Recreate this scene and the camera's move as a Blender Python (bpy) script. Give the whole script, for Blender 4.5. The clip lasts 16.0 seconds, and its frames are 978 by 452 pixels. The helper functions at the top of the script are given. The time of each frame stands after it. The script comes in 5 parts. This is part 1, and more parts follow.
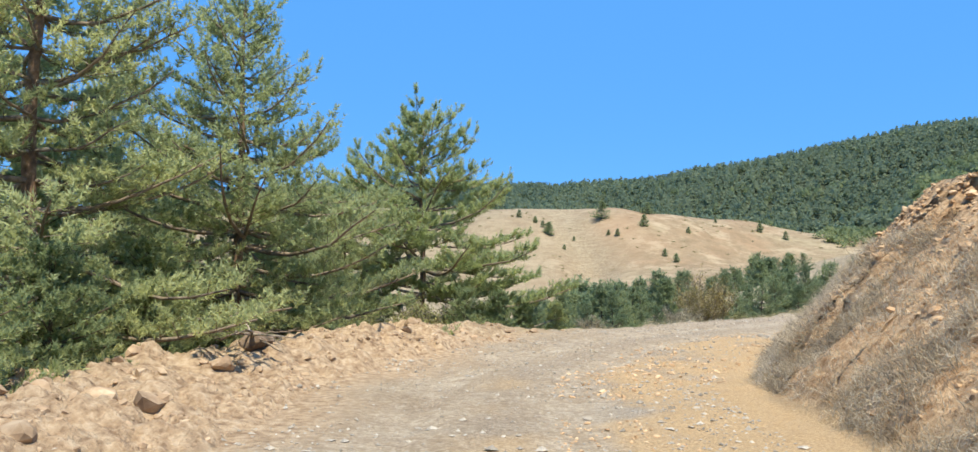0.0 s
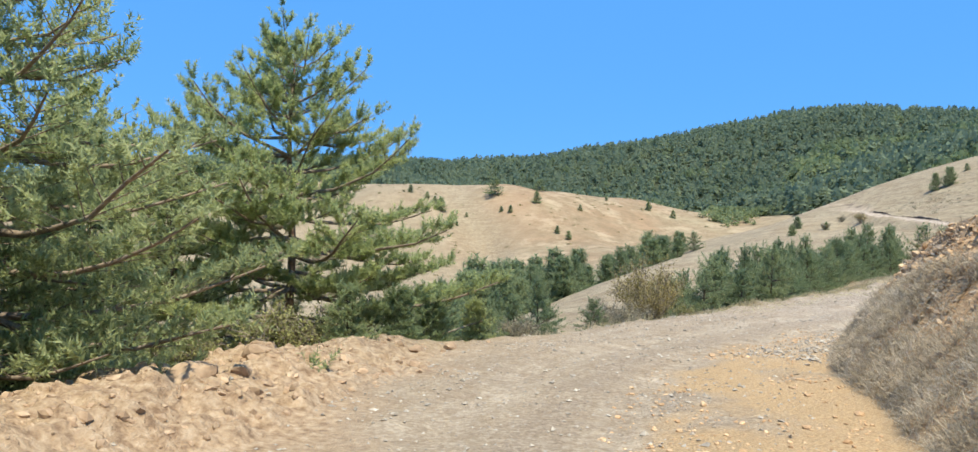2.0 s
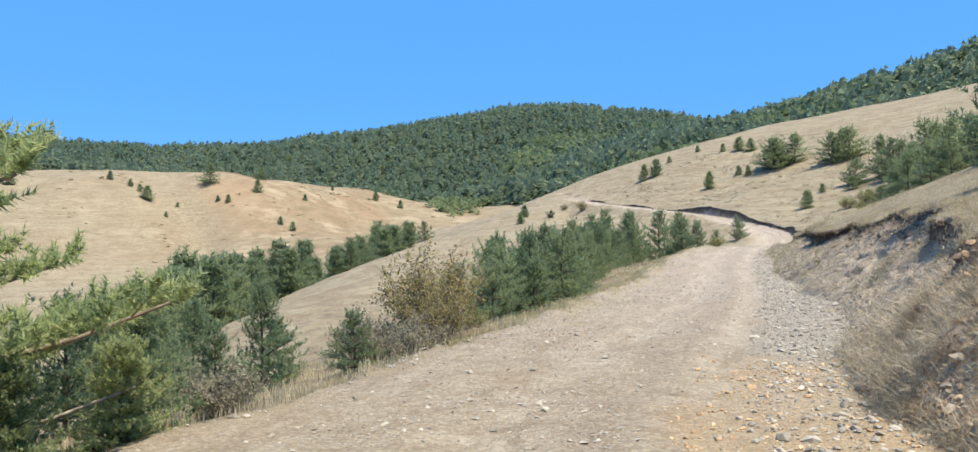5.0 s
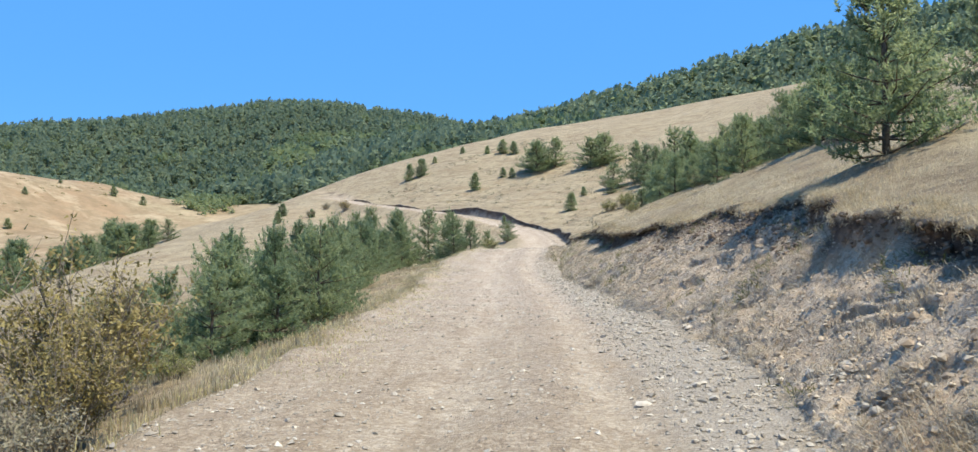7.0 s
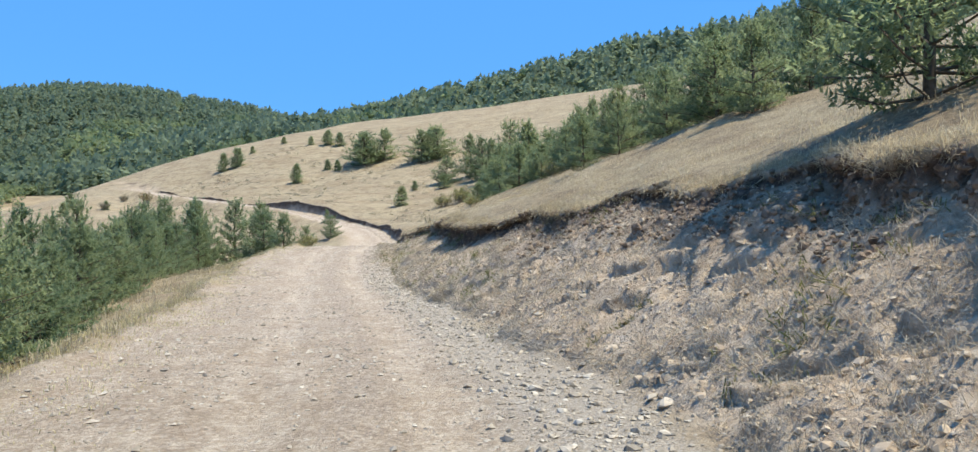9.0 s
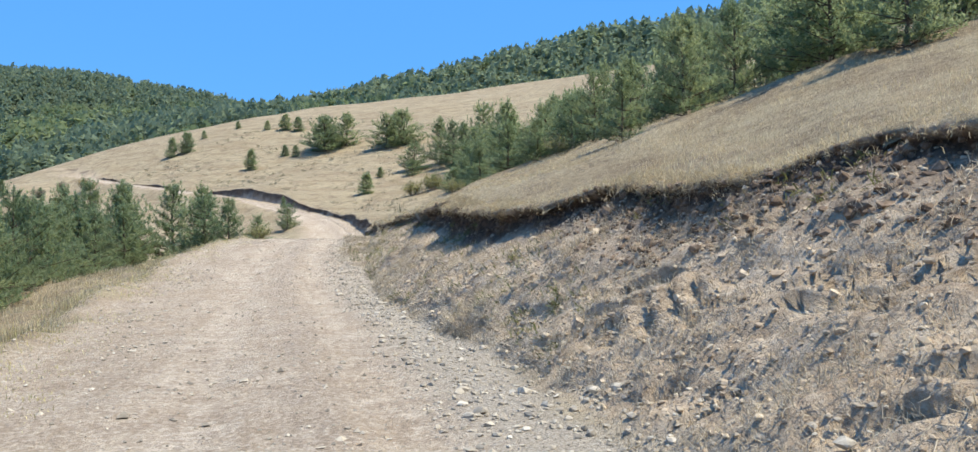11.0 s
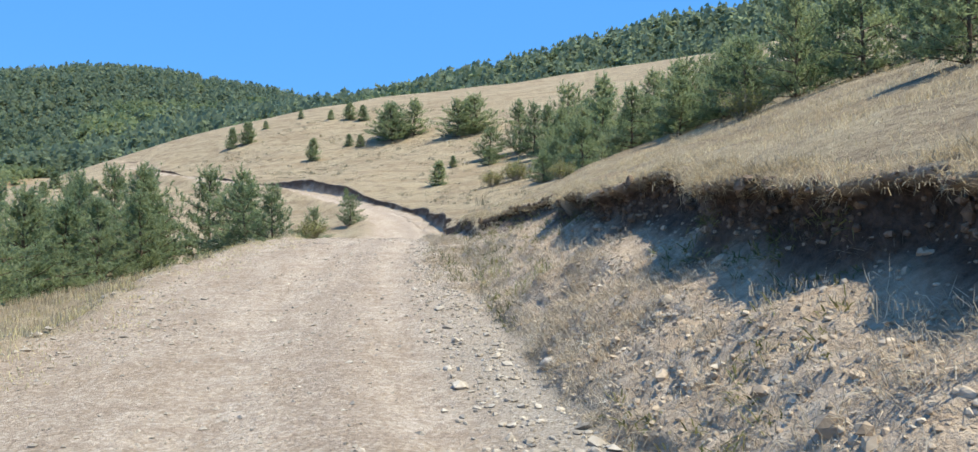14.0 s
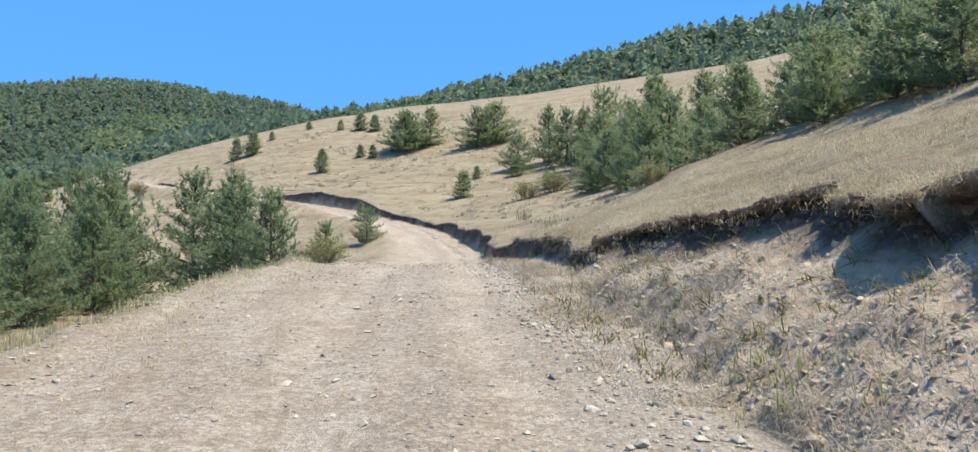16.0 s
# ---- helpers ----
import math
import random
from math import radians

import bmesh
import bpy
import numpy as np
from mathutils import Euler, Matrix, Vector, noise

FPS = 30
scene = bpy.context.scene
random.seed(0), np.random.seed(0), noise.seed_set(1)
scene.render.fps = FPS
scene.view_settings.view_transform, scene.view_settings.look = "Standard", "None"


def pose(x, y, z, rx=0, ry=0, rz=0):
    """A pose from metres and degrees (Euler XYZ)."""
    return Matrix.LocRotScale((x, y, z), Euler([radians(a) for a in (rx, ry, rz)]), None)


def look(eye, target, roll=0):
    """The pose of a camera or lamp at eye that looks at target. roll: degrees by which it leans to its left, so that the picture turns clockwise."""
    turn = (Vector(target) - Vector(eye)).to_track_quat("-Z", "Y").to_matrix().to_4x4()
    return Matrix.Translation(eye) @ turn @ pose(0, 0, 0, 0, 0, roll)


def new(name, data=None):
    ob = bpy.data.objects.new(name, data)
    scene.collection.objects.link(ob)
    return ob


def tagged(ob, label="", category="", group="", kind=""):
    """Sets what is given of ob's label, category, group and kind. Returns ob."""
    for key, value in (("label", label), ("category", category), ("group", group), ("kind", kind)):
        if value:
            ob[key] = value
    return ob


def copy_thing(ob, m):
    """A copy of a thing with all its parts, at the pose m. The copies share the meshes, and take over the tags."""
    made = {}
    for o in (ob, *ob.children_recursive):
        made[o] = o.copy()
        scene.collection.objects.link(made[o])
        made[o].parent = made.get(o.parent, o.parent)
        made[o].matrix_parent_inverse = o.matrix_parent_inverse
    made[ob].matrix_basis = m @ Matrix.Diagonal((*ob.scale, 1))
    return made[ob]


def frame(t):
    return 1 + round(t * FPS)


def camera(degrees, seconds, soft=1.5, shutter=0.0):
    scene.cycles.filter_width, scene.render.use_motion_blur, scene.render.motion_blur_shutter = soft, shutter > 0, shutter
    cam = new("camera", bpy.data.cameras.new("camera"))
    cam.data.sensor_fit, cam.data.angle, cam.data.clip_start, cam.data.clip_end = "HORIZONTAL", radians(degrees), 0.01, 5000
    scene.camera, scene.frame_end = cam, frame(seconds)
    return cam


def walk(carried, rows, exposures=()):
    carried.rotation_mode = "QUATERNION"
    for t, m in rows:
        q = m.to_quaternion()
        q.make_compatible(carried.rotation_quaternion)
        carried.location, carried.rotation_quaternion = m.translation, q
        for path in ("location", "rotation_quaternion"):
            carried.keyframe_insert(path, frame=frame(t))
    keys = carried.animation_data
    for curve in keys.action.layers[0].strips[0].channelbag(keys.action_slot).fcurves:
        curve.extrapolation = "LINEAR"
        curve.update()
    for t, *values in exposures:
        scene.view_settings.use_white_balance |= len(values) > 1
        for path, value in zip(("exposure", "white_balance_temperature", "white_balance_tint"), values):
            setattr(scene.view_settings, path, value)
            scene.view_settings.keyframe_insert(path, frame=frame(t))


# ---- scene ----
cam = camera(61.9, 16.0, soft=1.42)
PATH = [
    (0, (0.157, -0.457, 1.61), (0.145, 1.536, 1.776), 0.7),
    (0.5, (0.065, 1.127, 1.683), (0.132, 3.12, 1.834), 0.7),
    (1, (0.004, 2.663, 1.774), (0.141, 4.653, 1.918), 0.8),
    (1.5, (0.01, 4.237, 1.884), (0.206, 6.223, 2.018), 0.9),
    (2, (0.008, 5.79, 1.984), (0.264, 7.771, 2.095), 0.8),
    (2.5, (0.008, 7.287, 2.056), (0.325, 9.259, 2.163), 0.6),
    (3, (0.082, 8.791, 1.945), (0.492, 10.746, 2.045), 0.2),
    (3.5, (0.325, 10.191, 1.941), (0.844, 12.121, 2.031), 0),
    (4, (0.696, 11.61, 1.981), (1.338, 13.502, 2.072), -0.2),
    (6.3, (3.458, 17.539, 2.185), (4.664, 19.132, 2.275), -0.8),
    (6.5, (3.87, 18.121, 2.201), (5.122, 19.678, 2.292), -0.8),
    (7, (4.949, 19.465, 2.223), (6.315, 20.923, 2.311), -0.7),
    (7.5, (6.11, 20.782, 2.251), (7.574, 22.142, 2.342), -0.8),
    (8, (7.402, 22.072, 2.256), (8.946, 23.34, 2.346), -0.5),
    (8.2, (7.987, 22.496, 2.261), (9.555, 23.734, 2.35), -0.5),
    (10.3, (14.033, 28.314, 2.485), (15.724, 29.381, 2.547), -0.7),
    (10.5, (14.563, 28.789, 2.507), (16.254, 29.856, 2.567), -0.7),
    (11, (15.732, 29.902, 2.514), (17.427, 30.961, 2.572), -0.5),
    (11.5, (16.851, 31.019, 2.552), (18.541, 32.088, 2.609), -0.3),
    (12, (18.023, 32.183, 2.622), (19.7, 33.272, 2.682), -0.3),
    (12.5, (19.298, 33.411, 2.666), (20.952, 34.534, 2.721), -0.2),
    (13, (20.513, 34.677, 2.731), (22.154, 35.819, 2.789), -0.1),
    (13.5, (21.731, 35.931, 2.778), (23.354, 37.098, 2.83), 0),
    (14, (23.054, 37.258, 2.83), (24.664, 38.444, 2.878), -0.2),
    (14.5, (24.251, 38.571, 2.911), (25.853, 39.767, 2.963), -0.2),
    (15, (25.64, 39.968, 2.925), (27.237, 41.169, 2.992), 0),
    (15.5, (27.02, 41.778, 3.021), (28.617, 42.98, 3.098), -0.2),
    (16, (28.399, 43.587, 3.117), (29.998, 44.785, 3.206), -0),
]
walk(cam, [(t, look(eye, target, roll)) for t, eye, target, roll in PATH])


# ---- daylight ----
SUN = Vector((0.33, -0.945, 0.0)).normalized() * math.cos(radians(64)) + Vector((0, 0, math.sin(radians(64))))
sun = new("sun", bpy.data.lights.new("sun", "SUN"))
sun.data.energy, sun.data.angle, sun.data.color = 4.6, radians(0.6), (1.0, 0.93, 0.75)
sun.matrix_world = look(SUN * 50, (0, 0, 0))
world = bpy.data.worlds.new("sky")
scene.world = world
world.use_nodes = True
wn = world.node_tree
sky = wn.nodes.new("ShaderNodeTexSky")
sky.sky_type, sky.sun_disc = "NISHITA", False
sky.sun_elevation, sky.sun_rotation = radians(64), math.atan2(SUN.x, SUN.y)
sky.altitude, sky.air_density, sky.dust_density, sky.ozone_density = 3500, 1.0, 0.0, 3.0
vivid = wn.nodes.new("ShaderNodeHueSaturation")
vivid.inputs["Saturation"].default_value = 1.22
wn.links.new(sky.outputs[0], vivid.inputs["Color"])
# the air is evenly blue down to the horizon
even = wn.nodes.new("ShaderNodeMix")
even.data_type = "RGBA"
even.inputs[0].default_value = 0.8
even.inputs[7].default_value = (0.50, 1.80, 4.25, 1)
wn.links.new(vivid.outputs[0], even.inputs[6])
wn.links.new(even.outputs[2], wn.nodes["Background"].inputs[0])
wn.nodes["Background"].inputs[1].default_value = 0.162
EXPOSURE = 0.62
scene.view_settings.exposure = EXPOSURE


# ---- materials ----
def material(name, rough=0.9):
    m = bpy.data.materials.new(name)
    m.use_nodes = True
    b = m.node_tree.nodes["Principled BSDF"]
    b.inputs["Roughness"].default_value = rough
    b.inputs["Specular IOR Level"].default_value = 0.25
    return m, m.node_tree, b


class Nodes:
    """Short hands for building a node tree."""
    def __init__(self, tree):
        self.t = tree

    def add(self, kind, **values):
        n = self.t.nodes.new(kind)
        for k, v in values.items():
            n.inputs[k].default_value = v
        return n

    def link(self, a, b):
        self.t.links.new(a, b)

    def pos(self):
        return self.t.nodes.new("ShaderNodeNewGeometry").outputs["Position"]

    def noise(self, scale, detail=4.0, rough=0.55, where=None):
        n = self.add("ShaderNodeTexNoise", Scale=scale, Detail=detail, Roughness=rough)
        self.link(where or self.pos(), n.inputs["Vector"])
        return n.outputs["Fac"]

    def ramp(self, fac, *stops):
        n = self.t.nodes.new("ShaderNodeValToRGB")
        e = n.color_ramp.elements
        while len(e) < len(stops):
            e.new(0.5)
        for el, (p, c) in zip(e, stops):
            el.position, el.color = p, (*c, 1)
        self.link(fac, n.inputs[0])
        return n.outputs[0]

    def mix(self, fac, a, b, mode="MIX"):
        n = self.t.nodes.new("ShaderNodeMix")
        n.data_type, n.blend_type = "RGBA", mode
        for v, s in ((fac, n.inputs[0]), (a, n.inputs[6]), (b, n.inputs[7])):
            if isinstance(v, (float, int)):
                s.default_value = v
            elif isinstance(v, tuple):
                s.default_value = (*v, 1)
            else:
                self.link(v, s)
        return n.outputs[2]

    def math(self, op, a, b=0.5, clamp=False):
        n = self.t.nodes.new("ShaderNodeMath")
        n.operation, n.use_clamp = op, clamp
        for v, s in ((a, n.inputs[0]), (b, n.inputs[1])):
            if isinstance(v, (float, int)):
                s.default_value = v
            else:
                self.link(v, s)
        return n.outputs[0]

    def attr(self, name):
        n = self.t.nodes.new("ShaderNodeAttribute")
        n.attribute_name = name
        s = self.t.nodes.new("ShaderNodeSeparateColor")
        self.link(n.outputs["Color"], s.inputs[0])
        return s.outputs, n.outputs["Alpha"]

    def bump(self, bsdf, height, strength, distance):
        n = self.add("ShaderNodeBump", Strength=strength, Distance=distance)
        self.link(height, n.inputs["Height"])
        self.link(n.outputs[0], bsdf.inputs["Normal"])


def ground_material():
    m, tree, b = material("dry_ground", 0.95)
    n = Nodes(tree)
    (road, bare, red), berm = n.attr("cover")
    (wood, sand, track), humus_shade = n.attr("far_cover")
    big, mid, fine, grit = n.noise(0.22, 4), n.noise(1.3, 5), n.noise(9.0, 6, 0.65), n.noise(38.0, 4, 0.7)
    # dry grass slope
    grass = n.ramp(mid, (0.3, (0.26, 0.215, 0.14)), (0.5, (0.355, 0.305, 0.20)), (0.7, (0.425, 0.375, 0.26)))
    grass = n.mix(n.ramp(big, (0.42, (0, 0, 0)), (0.62, (0.7, 0.7, 0.7))), grass, (0.31, 0.245, 0.155))
    grass = n.mix(0.5, grass, n.ramp(fine, (0.36, (0.13, 0.095, 0.06)), (0.5, (0.36, 0.295, 0.195)), (0.64, (0.60, 0.51, 0.355))))
    grass = n.mix(0.3, grass, n.ramp(grit, (0.38, (0.14, 0.105, 0.065)), (0.62, (0.62, 0.54, 0.38))))
    grass = n.mix(n.ramp(n.noise(0.45, 6, 0.7), (0.48, (0, 0, 0)), (0.66, (0.75, 0.75, 0.75))), grass, (0.265, 0.205, 0.125))
    scrub = n.ramp(n.noise(2.4, 6, 0.7), (0.60, (0, 0, 0)), (0.70, (0.55, 0.55, 0.55)))
    grass = n.mix(scrub, grass, (0.19, 0.14, 0.085))
    # faint terraces trodden along the slope
    stretch = tree.nodes.new("ShaderNodeVectorMath")
    stretch.operation = "MULTIPLY"
    n.link(n.pos(), stretch.inputs[0])
    stretch.inputs[1].default_value = (0.16, 0.16, 1.5)
    tread = n.noise(1.0, 5, 0.65, stretch.outputs[0])
    grass = n.mix(n.ramp(tread, (0.47, (0, 0, 0)), (0.62, (0.6, 0.6, 0.6))), grass, (0.25, 0.185, 0.115))
    grass = n.mix(n.ramp(tread, (0.34, (0.35, 0.35, 0.35)), (0.46, (0, 0, 0))), grass, (0.49, 0.42, 0.28))
    weedy = n.ramp(n.noise(0.9, 7, 0.72), (0.50, (0, 0, 0)), (0.60, (0.7, 0.7, 0.7)))
    grass = n.mix(weedy, grass, n.ramp(fine, (0.4, (0.13, 0.10, 0.075)), (0.6, (0.32, 0.26, 0.18))))
    grass = n.mix(1.0, grass, (1.04, 1.035, 1.02), "MULTIPLY")
    # reddish sandy hill
    sandy = n.ramp(n.noise(0.035, 5, 0.6), (0.40, (0.36, 0.262, 0.165)), (0.5, (0.36, 0.285, 0.185)), (0.60, (0.385, 0.33, 0.215)))
    sandy = n.mix(n.ramp(n.noise(0.22, 6, 0.7), (0.38, (0, 0, 0)), (0.62, (0.8, 0.8, 0.8))), sandy, (0.235, 0.18, 0.11))
    sandy = n.mix(n.ramp(n.noise(0.8, 5, 0.75), (0.60, (0, 0, 0)), (0.70, (0.7, 0.7, 0.7))), sandy, (0.135, 0.125, 0.065))
    sandy = n.mix(n.ramp(n.noise(0.09, 7, 0.75), (0.52, (0, 0, 0)), (0.62, (0.7, 0.7, 0.7))), sandy, (0.50, 0.42, 0.29))
    sandy = n.mix(1.0, sandy, (0.98, 0.95, 0.92), "MULTIPLY")
    sandy = n.mix(n.math("MULTIPLY", red, 0.6, True), sandy, (0.39, 0.245, 0.145))
    col = n.mix(sand, grass, sandy)
    col = n.mix(wood, col, (0.055, 0.068, 0.036))
    # bare bank
    soil = n.ramp(mid, (0.3, (0.38, 0.30, 0.21)), (0.5, (0.51, 0.42, 0.315)), (0.7, (0.61, 0.53, 0.425)))
    soil = n.mix(0.55, soil, n.ramp(fine, (0.36, (0.27, 0.205, 0.145)), (0.52, (0.51, 0.42, 0.315)), (0.68, (0.66, 0.59, 0.48))))
    ochre = n.ramp(fine, (0.34, (0.34, 0.205, 0.105)), (0.5, (0.57, 0.385, 0.215)), (0.66, (0.71, 0.53, 0.335)))
    soil = n.mix(red, soil, ochre)
    # dark topsoil under the turf, with shade below the lip painted in
    soil = n.mix(humus_shade, soil, n.ramp(fine, (0.35, (0.055, 0.04, 0.03)), (0.65, (0.15, 0.11, 0.085))))
    soil = n.mix(1.0, soil, (1.12, 1.09, 1.07), "MULTIPLY")
    col = n.mix(bare, col, soil)
    # gravel road
    gravel = n.ramp(mid, (0.3, (0.40, 0.34, 0.26)), (0.5, (0.49, 0.425, 0.335)), (0.72, (0.56, 0.50, 0.41)))
    gravel = n.mix(0.62, gravel, n.ramp(grit, (0.37, (0.21, 0.17, 0.125)), (0.5, (0.49, 0.42, 0.33)), (0.65, (0.78, 0.71, 0.61))))
    earth = n.ramp(n.math("MULTIPLY", red, n.ramp(n.noise(0.55, 4), (0.30, (0, 0, 0)), (0.46, (1, 1, 1)))), (0.0, (0, 0, 0)), (1.0, (0.85, 0.85, 0.85)))
    gravel = n.mix(track, gravel, n.ramp(grit, (0.35, (0.48, 0.42, 0.335)), (0.65, (0.66, 0.59, 0.49))))
    dirt = n.ramp(n.noise(0.8, 6, 0.7), (0.48, (0, 0, 0)), (0.64, (0.55, 0.55, 0.55)))
    gravel = n.mix(dirt, gravel, (0.40, 0.315, 0.215))
    gravel = n.mix(n.ramp(n.noise(5.0, 5, 0.7), (0.52, (0, 0, 0)), (0.64, (0.6, 0.6, 0.6))), gravel, (0.33, 0.265, 0.195))
    # ruts and smears drawn out along the road
    (way_u, way_s, _), _ = n.attr("way")
    lane = tree.nodes.new("ShaderNodeCombineXYZ")
    n.link(n.math("MULTIPLY", way_u, 32.0), lane.inputs[0])
    n.link(n.math("MULTIPLY", way_s, 26.0), lane.inputs[1])
    streak = n.noise(1.0, 5, 0.62, lane.outputs[0])
    gravel = n.mix(n.ramp(streak, (0.50, (0, 0, 0)), (0.66, (0.75, 0.75, 0.75))), gravel, (0.35, 0.285, 0.21))
    gravel = n.mix(n.ramp(streak, (0.32, (0.45, 0.45, 0.45)), (0.47, (0, 0, 0))), gravel, (0.63, 0.57, 0.475))
    ripple_at = tree.nodes.new("ShaderNodeCombineXYZ")
    n.link(n.math("MULTIPLY", way_u, 260.0), ripple_at.inputs[0])
    n.link(n.math("MULTIPLY", way_s, 9.0), ripple_at.inputs[1])
    ripple = n.noise(1.0, 4, 0.65, ripple_at.outputs[0])
    gravel = n.mix(n.ramp(ripple, (0.50, (0, 0, 0)), (0.64, (0.65, 0.65, 0.65))), gravel, (0.34, 0.275, 0.21))
    ridge = n.ramp(way_s, (0.0, (0, 0, 0)), (0.03, (1, 1, 1)), (0.05, (1, 1, 1)), (0.085, (0, 0, 0)))
    worn = n.math("ADD", n.math("MULTIPLY", n.ramp(n.noise(1.7, 5, 0.7), (0.36, (0, 0, 0)), (0.58, (1, 1, 1))), 0.75), 0.2)
    gravel = n.mix(n.math("MULTIPLY", ridge, worn), gravel, n.ramp(grit, (0.36, (0.22, 0.18, 0.14)), (0.5, (0.37, 0.315, 0.255)), (0.64, (0.55, 0.49, 0.41))))
    scuff_at = tree.nodes.new("ShaderNodeCombineXYZ")
    n.link(n.math("MULTIPLY", way_u, 210.0), scuff_at.inputs[0])
    n.link(n.math("MULTIPLY", way_s, 17.0), scuff_at.inputs[1])
    scuff = n.ramp(n.noise(1.0, 6, 0.7, scuff_at.outputs[0]), (0.54, (0, 0, 0)), (0.62, (1, 1, 1)))
    gravel = n.mix(n.math("MULTIPLY", scuff, n.math("ADD", n.math("MULTIPLY", track, 0.55), 0.2), True), gravel, (0.74, 0.68, 0.58))
    pebble = n.add("ShaderNodeTexVoronoi", Scale=26.0)
    n.link(n.pos(), pebble.inputs["Vector"])
    shade = tree.nodes.new("ShaderNodeSeparateColor")
    n.link(pebble.outputs["Color"], shade.inputs[0])
    gravel = n.mix(0.3, gravel, n.ramp(shade.outputs[0], (0.1, (0.24, 0.195, 0.15)), (0.55, (0.47, 0.405, 0.32)), (0.95, (0.80, 0.74, 0.64))))
    gravel = n.mix(1.0, gravel, (0.945, 0.905, 0.88), "MULTIPLY")
    gravel = n.mix(1.0, gravel, n.ramp(way_u, (0.24, (0.99, 0.97, 0.90)), (0.42, (1.03, 1.03, 1.04))), "MULTIPLY")
    # grey stone crushed at the uphill edge
    edge = n.math("MULTIPLY", n.ramp(way_s, (0.13, (0, 0, 0)), (0.19, (1, 1, 1)), (0.28, (1, 1, 1)), (0.33, (0, 0, 0))), n.math("SUBTRACT", n.ramp(way_u, (0.52, (0.75, 0.75, 0.75)), (0.62, (0.2, 0.2, 0.2))), red), True)
    gravel = n.mix(edge, gravel, n.ramp(grit, (0.36, (0.25, 0.225, 0.185)), (0.5, (0.40, 0.365, 0.31)), (0.64, (0.58, 0.54, 0.47))))
    gravel = n.mix(earth, gravel, n.ramp(grit, (0.35, (0.44, 0.285, 0.135)), (0.65, (0.74, 0.535, 0.30))))
    col = n.mix(road, col, gravel)
    clay = n.ramp(fine, (0.34, (0.29, 0.19, 0.115)), (0.5, (0.52, 0.375, 0.235)), (0.66, (0.68, 0.53, 0.365)))
    col = n.mix(berm, col, clay)
    col = n.mix(1.0, col, (0.86, 0.84, 0.83), "MULTIPLY")
    n.link(col, b.inputs["Base Color"])
    h = n.math("ADD", n.math("MULTIPLY", fine, 1.0), n.math("MULTIPLY", grit, 0.75))
    n.bump(b, h, 0.9, 0.06)
    return m


def speckled(name, stops, scale, rough=0.9, bump=0.3, per_island=0.0, thin=0.0):
    """A mottled natural material; per_island: how far single pieces differ."""
    m, tree, b = material(name, rough)
    n = Nodes(tree)
    col = n.ramp(n.noise(scale, 5, 0.6), *stops)
    if per_island:
        g = tree.nodes.new("ShaderNodeNewGeometry")
        o = tree.nodes.new("ShaderNodeObjectInfo")
        f = n.math("FRACT", n.math("ADD", g.outputs["Random Per Island"], o.outputs["Random"]))
        col = n.mix(1.0, col, n.ramp(f, (0.0, (1 - per_island,) * 3), (1.0, (1 + per_island,) * 3)), "MULTIPLY")
    n.link(col, b.inputs["Base Color"])
    if bump:
        n.bump(b, n.noise(scale * 3, 5), bump, 0.02)
    if thin:
        through_light = n.add("ShaderNodeBsdfTranslucent")
        n.link(col, through_light.inputs["Color"])
        both = n.add("ShaderNodeMixShader", Fac=thin)
        n.link(b.outputs[0], both.inputs[1])
        n.link(through_light.outputs[0], both.inputs[2])
        n.link(both.outputs[0], tree.nodes["Material Output"].inputs["Surface"])
    return m


def needles_material(name, dark, light, tips, patch=0.9, by_tree=False):
    m, tree, b = material(name, 0.55)
    n = Nodes(tree)
    g = tree.nodes.new("ShaderNodeNewGeometry")
    o = tree.nodes.new("ShaderNodeObjectInfo")
    if by_tree:
        (tint, _, _), _ = n.attr("tint")
        col = n.ramp(tint, (0.0, dark), (0.6, light), (1.0, tips))
        col = n.mix(1.0, col, n.ramp(g.outputs["Random Per Island"], (0.0, (0.86, 0.86, 0.87)), (1.0, (1.12, 1.12, 1.08))), "MULTIPLY")
    else:
        col = n.ramp(g.outputs["Random Per Island"], (0.0, dark), (0.6, light), (1.0, tips))
    col = n.mix(n.ramp(n.noise(patch, 3), (0.4, (0, 0, 0)), (0.65, (0.6, 0.6, 0.6))), col, tips)
    col = n.mix(1.0, col, n.ramp(o.outputs["Random"], (0.0, (0.8, 0.84, 0.8)), (1.0, (1.15, 1.1, 1.0))), "MULTIPLY")
    n.link(col, b.inputs["Base Color"])
    # thin needles let some light through
    thin = n.add("ShaderNodeBsdfTranslucent")
    n.link(col, thin.inputs["Color"])
    both = n.add("ShaderNodeMixShader", Fac=0.6)
    n.link(b.outputs[0], both.inputs[1])
    n.link(thin.outputs[0], both.inputs[2])
    n.link(both.outputs[0], tree.nodes["Material Output"].inputs["Surface"])
    return m


